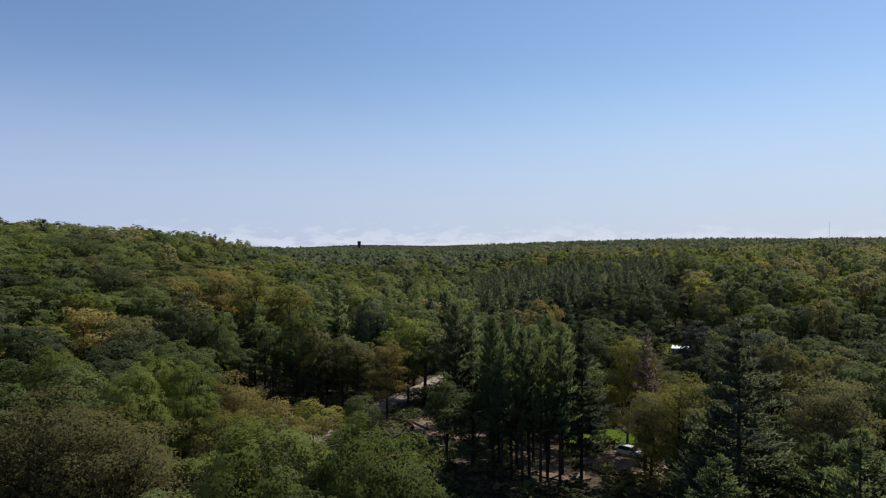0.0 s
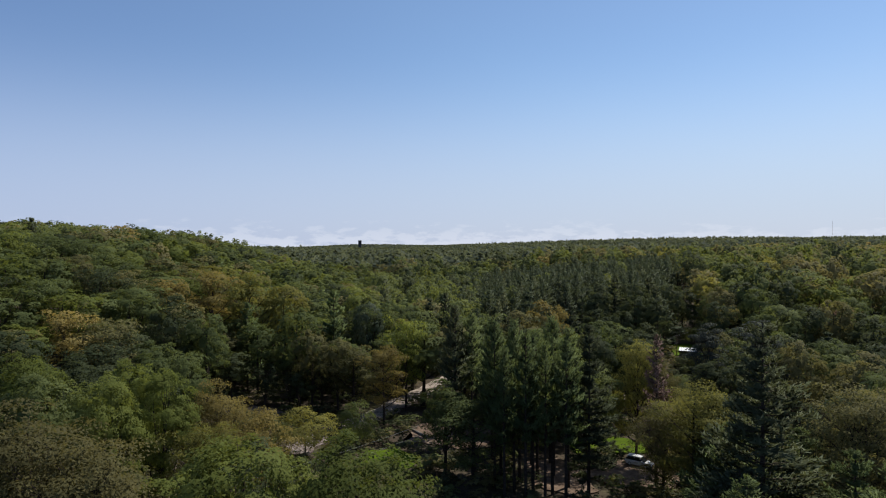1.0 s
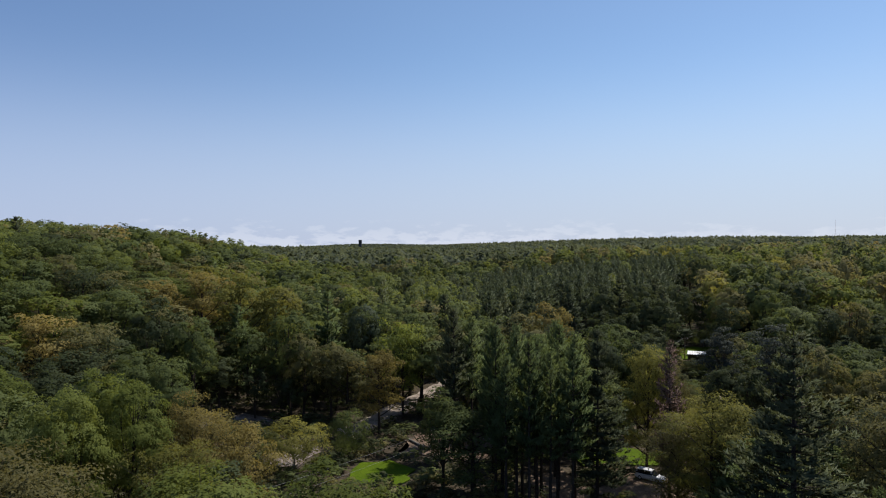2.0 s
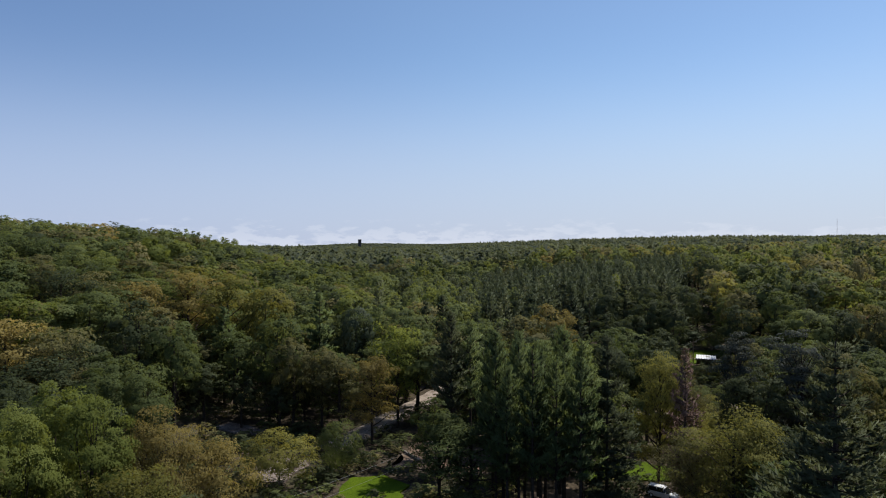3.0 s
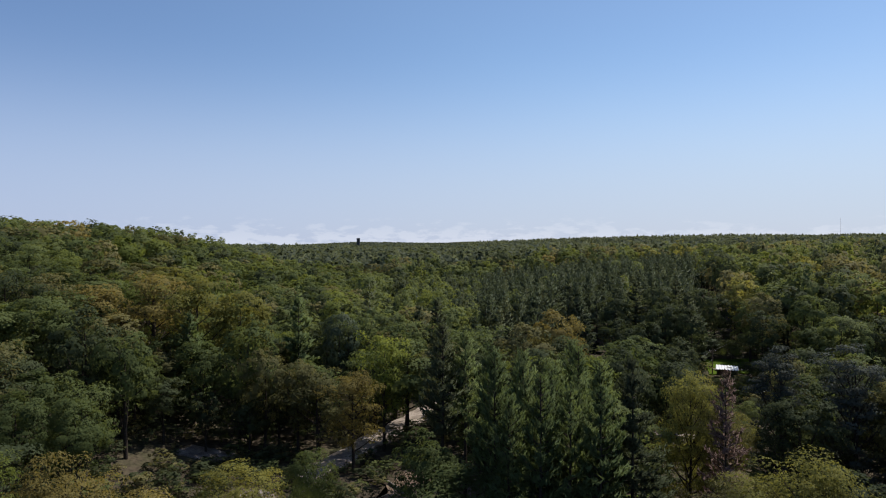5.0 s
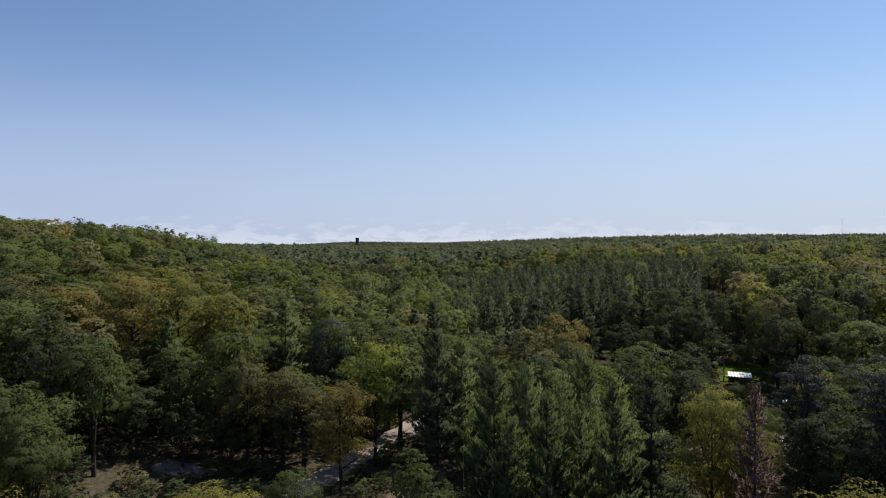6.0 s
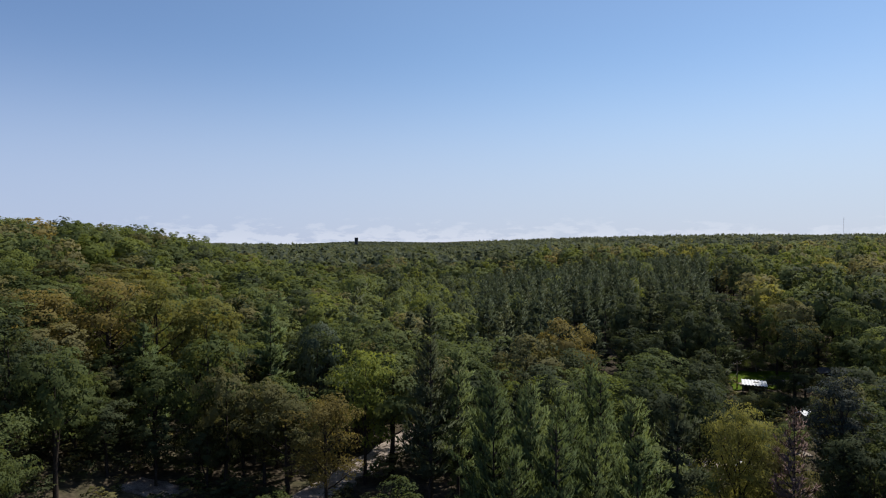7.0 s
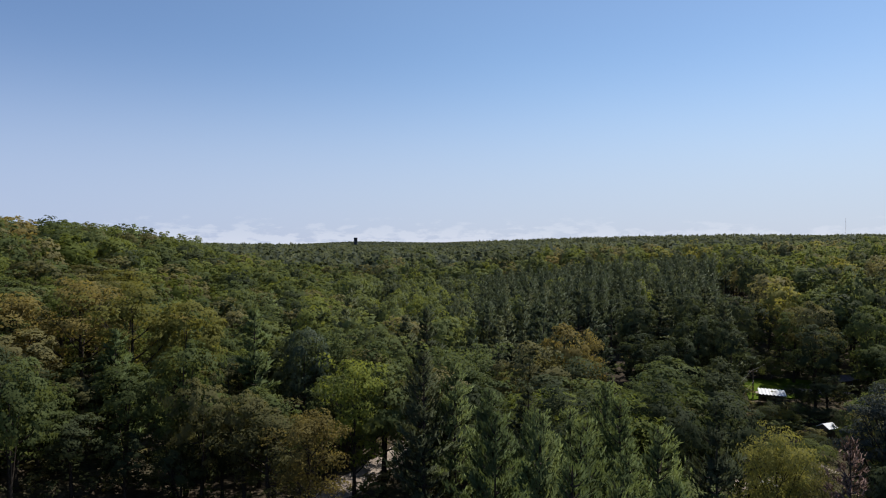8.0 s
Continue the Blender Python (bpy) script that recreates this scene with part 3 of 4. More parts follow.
# ---- the trees that stand out ----
KEY = [
    # the domed trees and the brown ones beside the start of the way
    ("fine", -16, 56, 24.5, 7.5, "fresh"), ("fine", -6.5, 55, 24.0, 7.5, "fresh"), ("fine", -11, 47, 21.0, 6.0, "green"),
    ("open", -26, 74, 19.5, 5.5, "gold"), ("open", -39, 62, 25.0, 8.0, "umber"), ("open", -31, 59, 22.5, 6.8, "umber"),
    ("fine", -35, 82, 24.2, 5.2, "fresh"), ("fine", -39, 76, 24.8, 5.2, "fresh"), ("broad", -42, 88, 24.6, 5.6, "fresh"), ("broad", -48, 80, 24.6, 5.6, "green"), ("fine", -55.5, 87, 25.2, 6.0, "fresh"),
    ("open", -30, 87, 21.4, 5.2, "ochre"), ("loose", -25.5, 91, 16.5, 4.6, "ochre"),
    # the foot of the hill
    ("loose", -70, 119, 27.6, 6.4, "ochre"), ("loose", -64, 121.5, 26.2, 6.0, "olive"), ("broad", -51.5, 112, 21.2, 5.0, "green"), ("broad", -46, 115.5, 19.6, 4.6, "green"),
    ("broad", -58, 126.5, 21.0, 5.5, "green"), ("loose", -52, 126, 18.8, 5.0, "green"), ("broad", -58.5, 138, 29.0, 6.5, "deep"), ("broad", -51, 137.5, 25.3, 5.5, "green"), ("broad", -72, 146, 30.4, 6.5, "green"),
    ("broad", -35, 153, 25.0, 6.0, "green"), ("broad", -30.5, 147.5, 20.3, 4.8, "olive"), ("broad", -24.5, 148.5, 18.3, 4.6, "olive"), ("broad", -45.5, 155.5, 20.8, 6.0, "green"), ("broad", -49, 147, 15.0, 4.5, "deep"),
    ("broad", -37, 153, 15.0, 4.8, "green"), ("broad", -33, 146.5, 11, 3.6, "deep"), ("broad", -35, 160, 17.0, 5.5, "green"), ("broad", -25, 157, 16.5, 5.0, "green"), ("broad", -56, 150, 19, 5.5, "green"), ("broad", -54, 159, 18, 5.5, "olive"), ("broad", -41, 146.5, 12.5, 3.6, "deep"), ("broad", -29, 152, 13, 4.2, "deep"),
    # the ochre and gold crowns halfway up, and two soft conifers
    ("loose", -72, 168, 31.0, 8.0, "ochre"), ("loose", -63, 173, 33.0, 8.5, "ochre"), ("loose", -53, 171, 32, 8.5, "gold"), ("broad", -44, 175, 29.5, 7.0, "gold"),
    ("broad", -81, 220, 33.0, 8.0, "gold"), ("broad", -92, 223, 34.0, 6.5, "olive"), ("layered", -49.5, 160, 25.0, 4.6, "pine"), ("layered", -29, 168, 27.4, 4.6, "pine"),
    ("broad", -158, 322, 50.0, 8.0, "green"), ("layered", -128, 195, 48.0, 3.4, "dark_pine"),
    # round the track
    ("broad", -20, 168, 25.2, 4.7, "spruce"), ("loose", -8.6, 150, 22.7, 5.2, "bright"), ("loose", -12.7, 139, 17.9, 4.9, "ochre"),
    ("shrub", -25, 117, 7.8, 6.5, "gold"), ("shrub", -16.6, 124, 8.0, 4.2, "green"), ("broad", 0.6, 110, 16.2, 4.8, "green"),
    ("pine", 2.5, 126, 27.2, 3.6, "dark_pine"), ("pine", 2.5, 134, 25, 3.4, "dark_pine"), ("pine", 6, 128, 25.5, 3.4, "pine"),
    # round the drive and the lane
    ("shrub", 42, 117, 6.5, 4.5, "olive"), ("shrub", 52, 142, 6, 4.5, "gold"), ("shrub", 58, 151, 5, 4, "deep"), ("shrub", 61, 163, 5, 4, "green"), ("shrub", 66, 173, 4, 3.5, "deep"), ("shrub", 47, 134, 6.5, 4.5, "gold"),
    ("layered", 22.8, 100, 27.0, 4.8, "dark_pine"), ("open", 35.0, 115.5, 22.6, 4.3, "gold"), ("open", 38.4, 113, 19.6, 3.3, "umber"), ("open", 33.5, 98, 15.5, 4.6, "olive"), ("dead", 35, 105, 24.4, 2.8, "dead"),
    ("open", 36.5, 92, 20.0, 6.3, "gold"), ("layered", 35.5, 73, 30.5, 7.2, "dark_pine"), ("open", 51, 80, 22.6, 6.8, "olive"), ("layered", 38, 55, 22.5, 5.5, "pine"),
    ("cedar", 52.6, 125.5, 25.2, 3.5, "slate"), ("cedar", 60, 121, 25.8, 4.2, "slate"), ("layered", 94, 154, 18.0, 5.0, "spruce"), ("loose", 123, 190, 20.6, 7.0, "russet"),
    ("broad", 27.5, 173, 24.5, 6.0, "ochre"), ("loose", 32.5, 178, 22.5, 3.6, "ochre"), ("broad", 20, 165, 22.5, 7.5, "olive"), ("broad", 45.5, 168, 19.4, 6.6, "green"), ("broad", 37.5, 161, 17.0, 4.0, "green"),
    # the dark screen behind the carport and the trees beside it
    ("broad", 50, 203, 27.5, 5.5, "deep"), ("layered", 57, 208, 28.5, 5.5, "dark_pine"), ("broad", 63, 205, 28, 5.0, "deep"), ("layered", 69, 210, 28.5, 5.5, "dark_pine"), ("broad", 75, 206, 27.5, 5, "deep"),
    ("broad", 79.8, 182.5, 23.4, 5.2, "deep"), ("broad", 57, 186, 25.5, 5.2, "deep"), ("layered", 64, 188.5, 27, 4.4, "dark_pine"), ("broad", 70, 206, 24, 4.6, "deep"), ("broad", 86, 201, 24, 5.0, "green"), ("layered", 92, 200, 25, 4.5, "dark_pine"),
    ("broad", 85, 192, 27.2, 5.2, "olive"), ("broad", 92, 183, 27.4, 5.4, "green"), ("broad", 82, 213, 25, 6.0, "deep"), ("broad", 91, 208, 24, 6.0, "olive"), ("broad", 98, 184, 21, 6.0, "deep"), ("broad", 65.5, 197, 23, 5.0, "deep"),
    ("broad", 60, 196, 19, 5.0, "deep"), ("broad", 53.5, 194, 18, 5.2, "deep"), ("layered", 70, 199, 22, 5.0, "spruce"), ("broad", 47, 190, 20, 5.5, "deep"), ("broad", 59, 178, 15, 4.2, "deep"), ("broad", 52, 182, 21, 4.8, "deep"), ("broad", 80.4, 179.5, 13.5, 4.2, "deep"), ("broad", 55.5, 171, 18.5, 4.4, "deep"), ("broad", 61.6, 181, 24, 4.2, "deep"),
]
for row in KEY:
    plant(*row)
rng = np.random.default_rng(8)
for x, y, h, r, hue in ((70, 204, 5, 4, "deep"), (76, 205, 6, 4.5, "deep"), (82, 203, 5, 4, "green"), (76.5, 177, 2.8, 2.6, "deep"), (74.5, 179.5, 2.4, 2.2, "green"), (79, 176, 3.2, 3, "deep"), (71, 177, 2.2, 2.4, "gold"), (68, 178, 2.8, 2.6, "deep"), (72, 170, 2.0, 2.2, "olive"), (79, 186, 3.5, 3.0, "deep"), (62, 157, 4.2, 3.6, "gold"), (66.5, 161, 4.5, 3.6, "green"), (70, 166, 3.2, 3.0, "deep"), (80, 171, 4.5, 3.5, "deep"), (57, 148, 5, 4, "gold"), (77.5, 168.5, 2.5, 2.2, "green")):
    plant("shrub", x, y, float(ground(x, y)) + h, r, hue)
# the stand of tall pines in the middle
for px, py in ((9.5, 97), (12.5, 95.5), (15.5, 96.5), (18.5, 96), (8.5, 103), (11.5, 101.5), (14.5, 102), (17.5, 101.5), (20.5, 104),
               (10, 108), (13, 107), (16, 107.5), (19, 109), (9, 114), (12.5, 113), (16, 114), (19.5, 115)):
    plant("pine", px, py, rng.uniform(23.5, 27.5), rng.uniform(2.7, 3.5), "pine")

# ---- the woods round them ----
OPEN = [(-1, 163, 7), (3, 170, 6), (-14, 158, 5), (36, 181, 6), (37.5, 191, 5), (-10, 157, 5), (-16, 149, 5), (-43, 148, 6), (-11, 119, 6), (32, 126, 8), (33, 111, 9), (38, 120, 6), (72, 182, 8), (80, 189, 9), (80, 198, 7), (55, 154, 5), (76, 172, 5), (71, 165, 6), (66, 157, 4.5), (63, 168, 7), (67, 174, 6), (70, 174, 5), (77, 180, 5), (93, 194, 4)]


def glade(x, y):
    """Ground that is open, or has nothing but low growth."""
    return (-24 < x < 2 and 64 < y < 114) or (-0.06 * y < x < 0.41 * y and 36 < y < 97) or (-0.45 * y < x < -0.1 * y and 90 < y < 134) or (-0.335 * y < x < 2 and 110 < y < 146) \
        or (27 < x < 62 and 94 < y < 118) or (118 < y < 185 and 0.4 * y - 13 < x < 0.4 * y + 3)


def blocked(x, y, r):
    return glade(x, y) or any(inside(x, y, a) for a in AREAS) or any((x - a) ** 2 + (y - b) ** 2 < (c * 0.9) ** 2 for a, b, c in OPEN) or any((x - a) ** 2 + (y - b) ** 2 < (0.5 * (c + r)) ** 2 for a, b, c in PLACED)


def canopy(x, y):
    """How high the trees that stand out reach round a place, for those between them to stay below."""
    near_by = [(1 / ((x - a) ** 2 + (y - b) ** 2 + 6), top) for kind, a, b, top, r, leaf in KEY if kind != "shrub" and (x - a) ** 2 + (y - b) ** 2 < 200]
    return sum(w * top for w, top in near_by) / sum(w for w, top in near_by) - 1.8 if near_by else 99


def wood_kind(x, y):
    """Which tree grows there: kind, leaf, height and radius."""
    q = noise.noise((x * 0.018, y * 0.018, 4.0))
    u = rng.random()
    if 225 < y < 365 and -12 < x < 0.33 * y + 10:
        return "pine", "dark_pine", rng.uniform(15, 17.5), rng.uniform(2.4, 3.2)
    if x < -30:
        if u < 0.02 and y > 110:
            return "layered", "pine", rng.uniform(17, 20), 3.6
        # below y 128 more dark leaves: shade at the hill foot put into colour
        leaf = ("deep" if u < (0.65 if y < 128 else 0.45) else "green") if x > -72 and 92 < y < 160 else "ochre" if q > 0.28 and u < 0.1 else "olive" if u < 0.16 else "fresh" if u < 0.40 else "green" if u < 0.90 else "deep"
        return ("sparse" if leaf == "ochre" else "broad"), leaf, rng.uniform(16, 20), rng.uniform(5.6, 8.2)
    if 176 < y <= 226 and 4 < x < 0.33 * y + 6:
        return "layered", ("spruce", "dark_pine")[int(u < 0.35)], rng.uniform(15, 20), rng.uniform(3.4, 4.4)
    if x > 15 and y < 86:
        return "layered", ("pine", "dark_pine")[rng.integers(2)], rng.uniform(15, 19), rng.uniform(4.5, 5.6)
    if x > 60 and y > 200:
        leaf = "olive" if u < 0.28 else "gold" if u < 0.33 else "ochre" if u < 0.35 else "fresh" if u < 0.52 else "green" if u < 0.88 else "deep"
        return "broad", leaf, rng.uniform(18, 25), rng.uniform(5.2, 8.0)
    if x > 35 and 105 < y < 215:
        return ("layered", "dark_pine", rng.uniform(19, 24), rng.uniform(4, 5)) if u < 0.15 else ("broad", "deep" if u < 0.62 else "olive" if u < 0.72 else "green", rng.uniform(17, 23), rng.uniform(4.8, 6.6))
    if u < 0.12 and y > 95:
        return "layered", "dark_pine", rng.uniform(19, 25), rng.uniform(4, 5)
    leaf = "ochre" if q > 0.15 and u < 0.24 and x > 70 and y > 180 else "deep" if u < (0.5 if x > 20 and y < 215 else 0.32) else "olive" if u < 0.5 else "green" if u < 0.93 or (x > 40 and y < 200) else "fresh"
    return ("sparse" if leaf == "ochre" else "broad"), leaf, rng.uniform(17.5, 23.5), rng.uniform(5.5, 8.0)


def sites(x0, x1, y0, y1, gap, jitter=0.38):
    for j, yy in enumerate(np.arange(y0, y1, gap * 0.87)):
        for xx in np.arange(x0 + (j % 2) * gap / 2, x1, gap):
            yield xx + rng.uniform(-1, 1) * gap * jitter, yy + rng.uniform(-1, 1) * gap * jitter


rng = np.random.default_rng(9)
for x, y in sites(-150, 150, 40, 200, 7.8):
    if abs(x) > 0.76 * y + 8 or blocked(x, y, 5):
        continue
    kind, leaf, h, r = wood_kind(x, y)
    plant("loose" if kind in ("broad", "sparse") and rng.random() < 0.45 and not (x > 30 and y > 100) else kind, x, y, max(min(float(ground(x, y)) + h, canopy(x, y)), float(ground(x, y)) + 7), r, leaf)

for ob in STOCK.values():
    for c in list(ob.children):
        bpy.data.objects.remove(c)
    bpy.data.objects.remove(ob)

# ---- simpler trees for the woods farther off, joined wood by wood ----
MIDDLE = {
    "broad": [broadleaf(200 + i, 20, 6, 4.5, 1100, 0.52, 20 + 2 * i, wood=False, subs=4, flat=0.8)[0] for i in range(5)],
    "sparse": [broadleaf(220 + i, 20, 6, 4.5, 950, 0.50, 24, wood=False, subs=4, flat=0.8)[0] for i in range(3)],
    "pine": [conifer(210 + i, 26, 3.6, 9, 13, 4, 5, 2, 1.15, 0.35, 1.0, 0.8, wood=False)[0] for i in range(3)],
    "layered": [conifer(230 + i, 27, 5.4, 5, 14, 5, 6, 2, 1.6, 0.02, 0.3, 0.85, wood=False, wide=0.3)[0] for i in range(2)],
}
ROWS_OF = {"pine": [conifer(290 + i, 26, 3.6, 7, 15, 5, 4, 2, 1.5, 0.5, 1.2, 0.8, wood=False, wide=0.22)[0] for i in range(4)]}
UNDER = {"broad": [broadleaf(280 + i, 20, 6, 1.0, 130, 1.2, 9, wood=False, subs=3)[0] for i in range(4)]}
COARSE = {
    "broad": [broadleaf(240 + i, 20, 6, 4.5, 760, 0.62, 18 + 2 * i, wood=False, subs=3, flat=0.85)[0] for i in range(4)],
    "sparse": [broadleaf(250 + i, 20, 6, 4.5, 500, 0.70, 19, wood=False, subs=3, flat=0.85)[0] for i in range(3)],
    "pine": [conifer(260 + i, 26, 3.6, 9, 9, 4, 4, 2, 1.5, 0.35, 1.0, 0.8, wood=False)[0] for i in range(3)],
    "layered": [conifer(270 + i, 27, 5.4, 5, 11, 5, 4, 2, 2.1, 0.02, 0.3, 0.85, wood=False, wide=0.3)[0] for i in range(2)],
}
FAR = {
    "broad": [broadleaf(300 + i, 20, 6, 5.5, 44, 2.4, 8, wood=False, subs=2, fill=0.0)[0] for i in range(4)],
    "pine": [conifer(310 + i, 26, 3.6, 8, 6, 3, 2, 1, 3.8, 0.3, 0.9, 0.8, wood=False)[0] for i in range(3)],
}
HORIZON = {
    "broad": [broadleaf(400 + i, 20, 6, 5.5, 15, 4.2, 6, wood=False, subs=1, fill=0.0)[0] for i in range(4)],
    "pine": [conifer(410 + i, 26, 3.6, 10, 3, 3, 1, 1, 7.0, 0.3, 0.9, 0.8, wood=False)[0] for i in range(3)],
}
LEAVES = list(LEAF)
TRUNK_V, TRUNK_F = tube([(0, 0, 0), (0, 0, 8), (0, 0, 15)], [0.34, 0.24, 0.05], 5)


def woodland(name, label, rows, stock, trunks=False):
    """Many trees in one mesh; rows of x, y, height, radius, kind, leaf."""
    V, N, I, T = [], [], [], []
    TV, TF = [], []
    for x, y, h, r, kind, leaf in rows:
        kind = kind if kind in stock else ("pine" if kind in ("layered", "dead") else "broad")
        pool = stock if stock is not MIDDLE or y < (360 if x < -90 else 290) else COARSE
        src, round_n, tone = pool[kind][rng.integers(len(pool[kind]))]
        h0, r0 = SIZE[kind]
        a = rng.uniform(0, 6.283)
        c, s = math.cos(a), math.sin(a)
        g = float(ground(x, y)) - 0.2
        p = np.empty_like(src)
        p[:, 0] = (src[:, 0] * c - src[:, 1] * s) * r / r0 + x
        p[:, 1] = (src[:, 0] * s + src[:, 1] * c) * r / r0 + y
        p[:, 2] = src[:, 2] * h / h0 + g
        V.append(p)
        N.append(np.stack([round_n[:, 0] * c - round_n[:, 1] * s, round_n[:, 0] * s + round_n[:, 1] * c, round_n[:, 2]], 1))
        k = len(src) // 3
        I.append(np.full(k, LEAVES.index(leaf)))
        T.append(tone + rng.uniform(0, 0.7))
        if trunks:
            TF.append(TRUNK_F + len(TV) * len(TRUNK_V))
            TV.append(TRUNK_V * [1, 1, h / 20] + [x, y, g])
    V = np.concatenate(V)
    me = soup(name, V, trifaces(V), [LEAF[k] for k in LEAVES], np.concatenate(I), np.concatenate(T), normals=np.concatenate(N))
    ob = tagged(new(name, me), label, "woodland", kind="stuff")
    if trunks:
        part("trunks", soup("trunks", np.concatenate(TV), np.concatenate(TF), [M_BARK]), ob)["kind"] = "stuff"
    return ob


def in_view(x, y, margin=14):
    return abs(x) < 0.76 * y + margin


rng = np.random.default_rng(10)
hill, valley, plantation = [], [], []
for x, y in sites(-330, 330, 200, 420, 10.0):
    if not in_view(x, y) or blocked(x, y, 5) or (215 < y < 372 and -18 < x < 0.33 * y + 14):
        continue
    kind, leaf, h, r = wood_kind(x, y)
    (hill if x < -40 else valley).append((x, y, h + (rng.uniform(-1.6, 1.2) if x < -40 else rng.uniform(-3.0, 3.0)), r * 0.96, kind, leaf))
for x, y in sites(-12, 130, 222, 366, 5.4):
    if x < 0.33 * y + 10 - 9 * noise.noise((x * 0.05, y * 0.05, 1)) and y > 226 + 14 * noise.noise((x * 0.06, 3, 1)) and not blocked(x, y, 3):
        if rng.random() < 0.03 + 0.85 * min(1, max(0, (24 - x) / 30)):
            valley.append((x, y, rng.uniform(14, 21), rng.uniform(3.6, 5.0), "broad", ("green", "deep", "green", "fresh")[rng.integers(4)]))
        else:
            plantation.append((x, y, rng.uniform(15, 20.5), rng.uniform(2.7, 3.5), "pine", ("spruce", "dark_pine")[int(rng.random() < 0.1)]))
for x, y in sites(-80, 80, -30, 56, 8.0):
    if y < 39 or not in_view(x, y, 6):
        kind, leaf, h, r = wood_kind(x, y)
        (hill if x < -40 else valley).append((x, y, min(h, 16), r * 0.95, kind, leaf))
woodland("hill_wood", "green and ochre broadleaf wood covering the hillside", hill, MIDDLE, True)
woodland("valley_wood", "mixed green wood filling the valley floor", valley, MIDDLE, True)
woodland("pine_plantation", "dense dark pine plantation in even rows", plantation, ROWS_OF, True)

rows = []
for x, y in sites(-100, 120, 40, 245, 4.2, 0.5):
    if abs(x) < 0.76 * y and rng.random() < 0.72 and not any(inside(x + dx, y + dy, a) for a in AREAS for dx, dy in ((1.3, 0), (-1.3, 0), (0, 1.3), (0, -1.3))):
        rows.append((x, y, rng.uniform(1.5, 4.4), rng.uniform(1.3, 2.6), "broad", ("green", "olive", "deep", "deep")[rng.integers(4)]))
for x, y in sites(-60, 80, 58, 190, 2.7, 0.5):
    if glade(x, y) and rng.random() < 0.85 and not any(inside(x + dx, y + dy, a) for a in AREAS for dx, dy in ((0.9, 0), (-0.9, 0), (0, 0.9), (0, -0.9))):
        rows.append((x, y, rng.uniform(0.7, 2.3), rng.uniform(0.9, 1.9), "broad", ("green", "deep", "deep", "olive")[rng.integers(4)]))
woodland("undergrowth", "low green bushes and saplings under the trees", rows, UNDER)
rows = []
for x, y in sites(-800, 800, 420, 1000, 9.8):
    if in_view(x, y, 20):
        q = noise.noise((x * 0.006, y * 0.006, 9.0))
        u = rng.random()
        pine = u < 0.26 + 0.6 * max(0, q)
        # "far" leaves carry the haze tint in their colour
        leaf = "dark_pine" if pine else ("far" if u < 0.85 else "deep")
        rows.append((x, y, rng.uniform(14, 20), rng.uniform(2.8, 3.4) if pine else rng.uniform(4.5, 6.8), "pine" if pine else "broad", leaf))
woodland("distant_wood", "mixed woods stretching across the distance", rows, FAR)
rows = []
for x, y in sites(-1300, 1300, 1000, 1720, 11.0):
    if in_view(x, y, 30):
        q = noise.noise((x * 0.004, y * 0.004, 2.0))
        u = rng.random()
        pine = u < 0.32 + 0.7 * max(0, q) + 0.3 * (y > 1250)
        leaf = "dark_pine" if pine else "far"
        rows.append((x, y, rng.uniform(11, 23), 3.4 if pine else rng.uniform(5.5, 8.0), "pine" if pine else "broad", leaf))
for x, y in sites(-900, 150, 2400, 2700, 22):
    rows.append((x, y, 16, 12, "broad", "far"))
woodland("skyline_wood", "far woods on the ridge below the sky", rows, HORIZON)


# ---- built things ----
def box(bm, x0, y0, z0, x1, y1, z1, bevel=0.0):
    r = bmesh.ops.create_cube(bm, size=1, matrix=Matrix.Translation(((x0 + x1) / 2, (y0 + y1) / 2, (z0 + z1) / 2)) @ Matrix.Diagonal((x1 - x0, y1 - y0, z1 - z0, 1)))
    if bevel:
        es = list({e for v in r["verts"] for e in v.link_edges})
        bmesh.ops.bevel(bm, geom=es, offset=bevel, segments=2, affect="EDGES", profile=0.6)


def block(name, dims, mat, parent, label="", bevel=0.02, at=None):
    bm = bmesh.new()
    box(bm, *dims, bevel)
    ob = part(name, bm_mesh(name, bm, mat), parent, label)
    if at is not None:
        ob.matrix_local = at
    return ob


def stick(name, path, radii, mat, parent=None, sides=8, label=""):
    v, f = tube(path, radii, sides)
    me = soup(name, v, f, [mat], smooth=True)
    return part(name, me, parent, label) if parent else new(name, me)


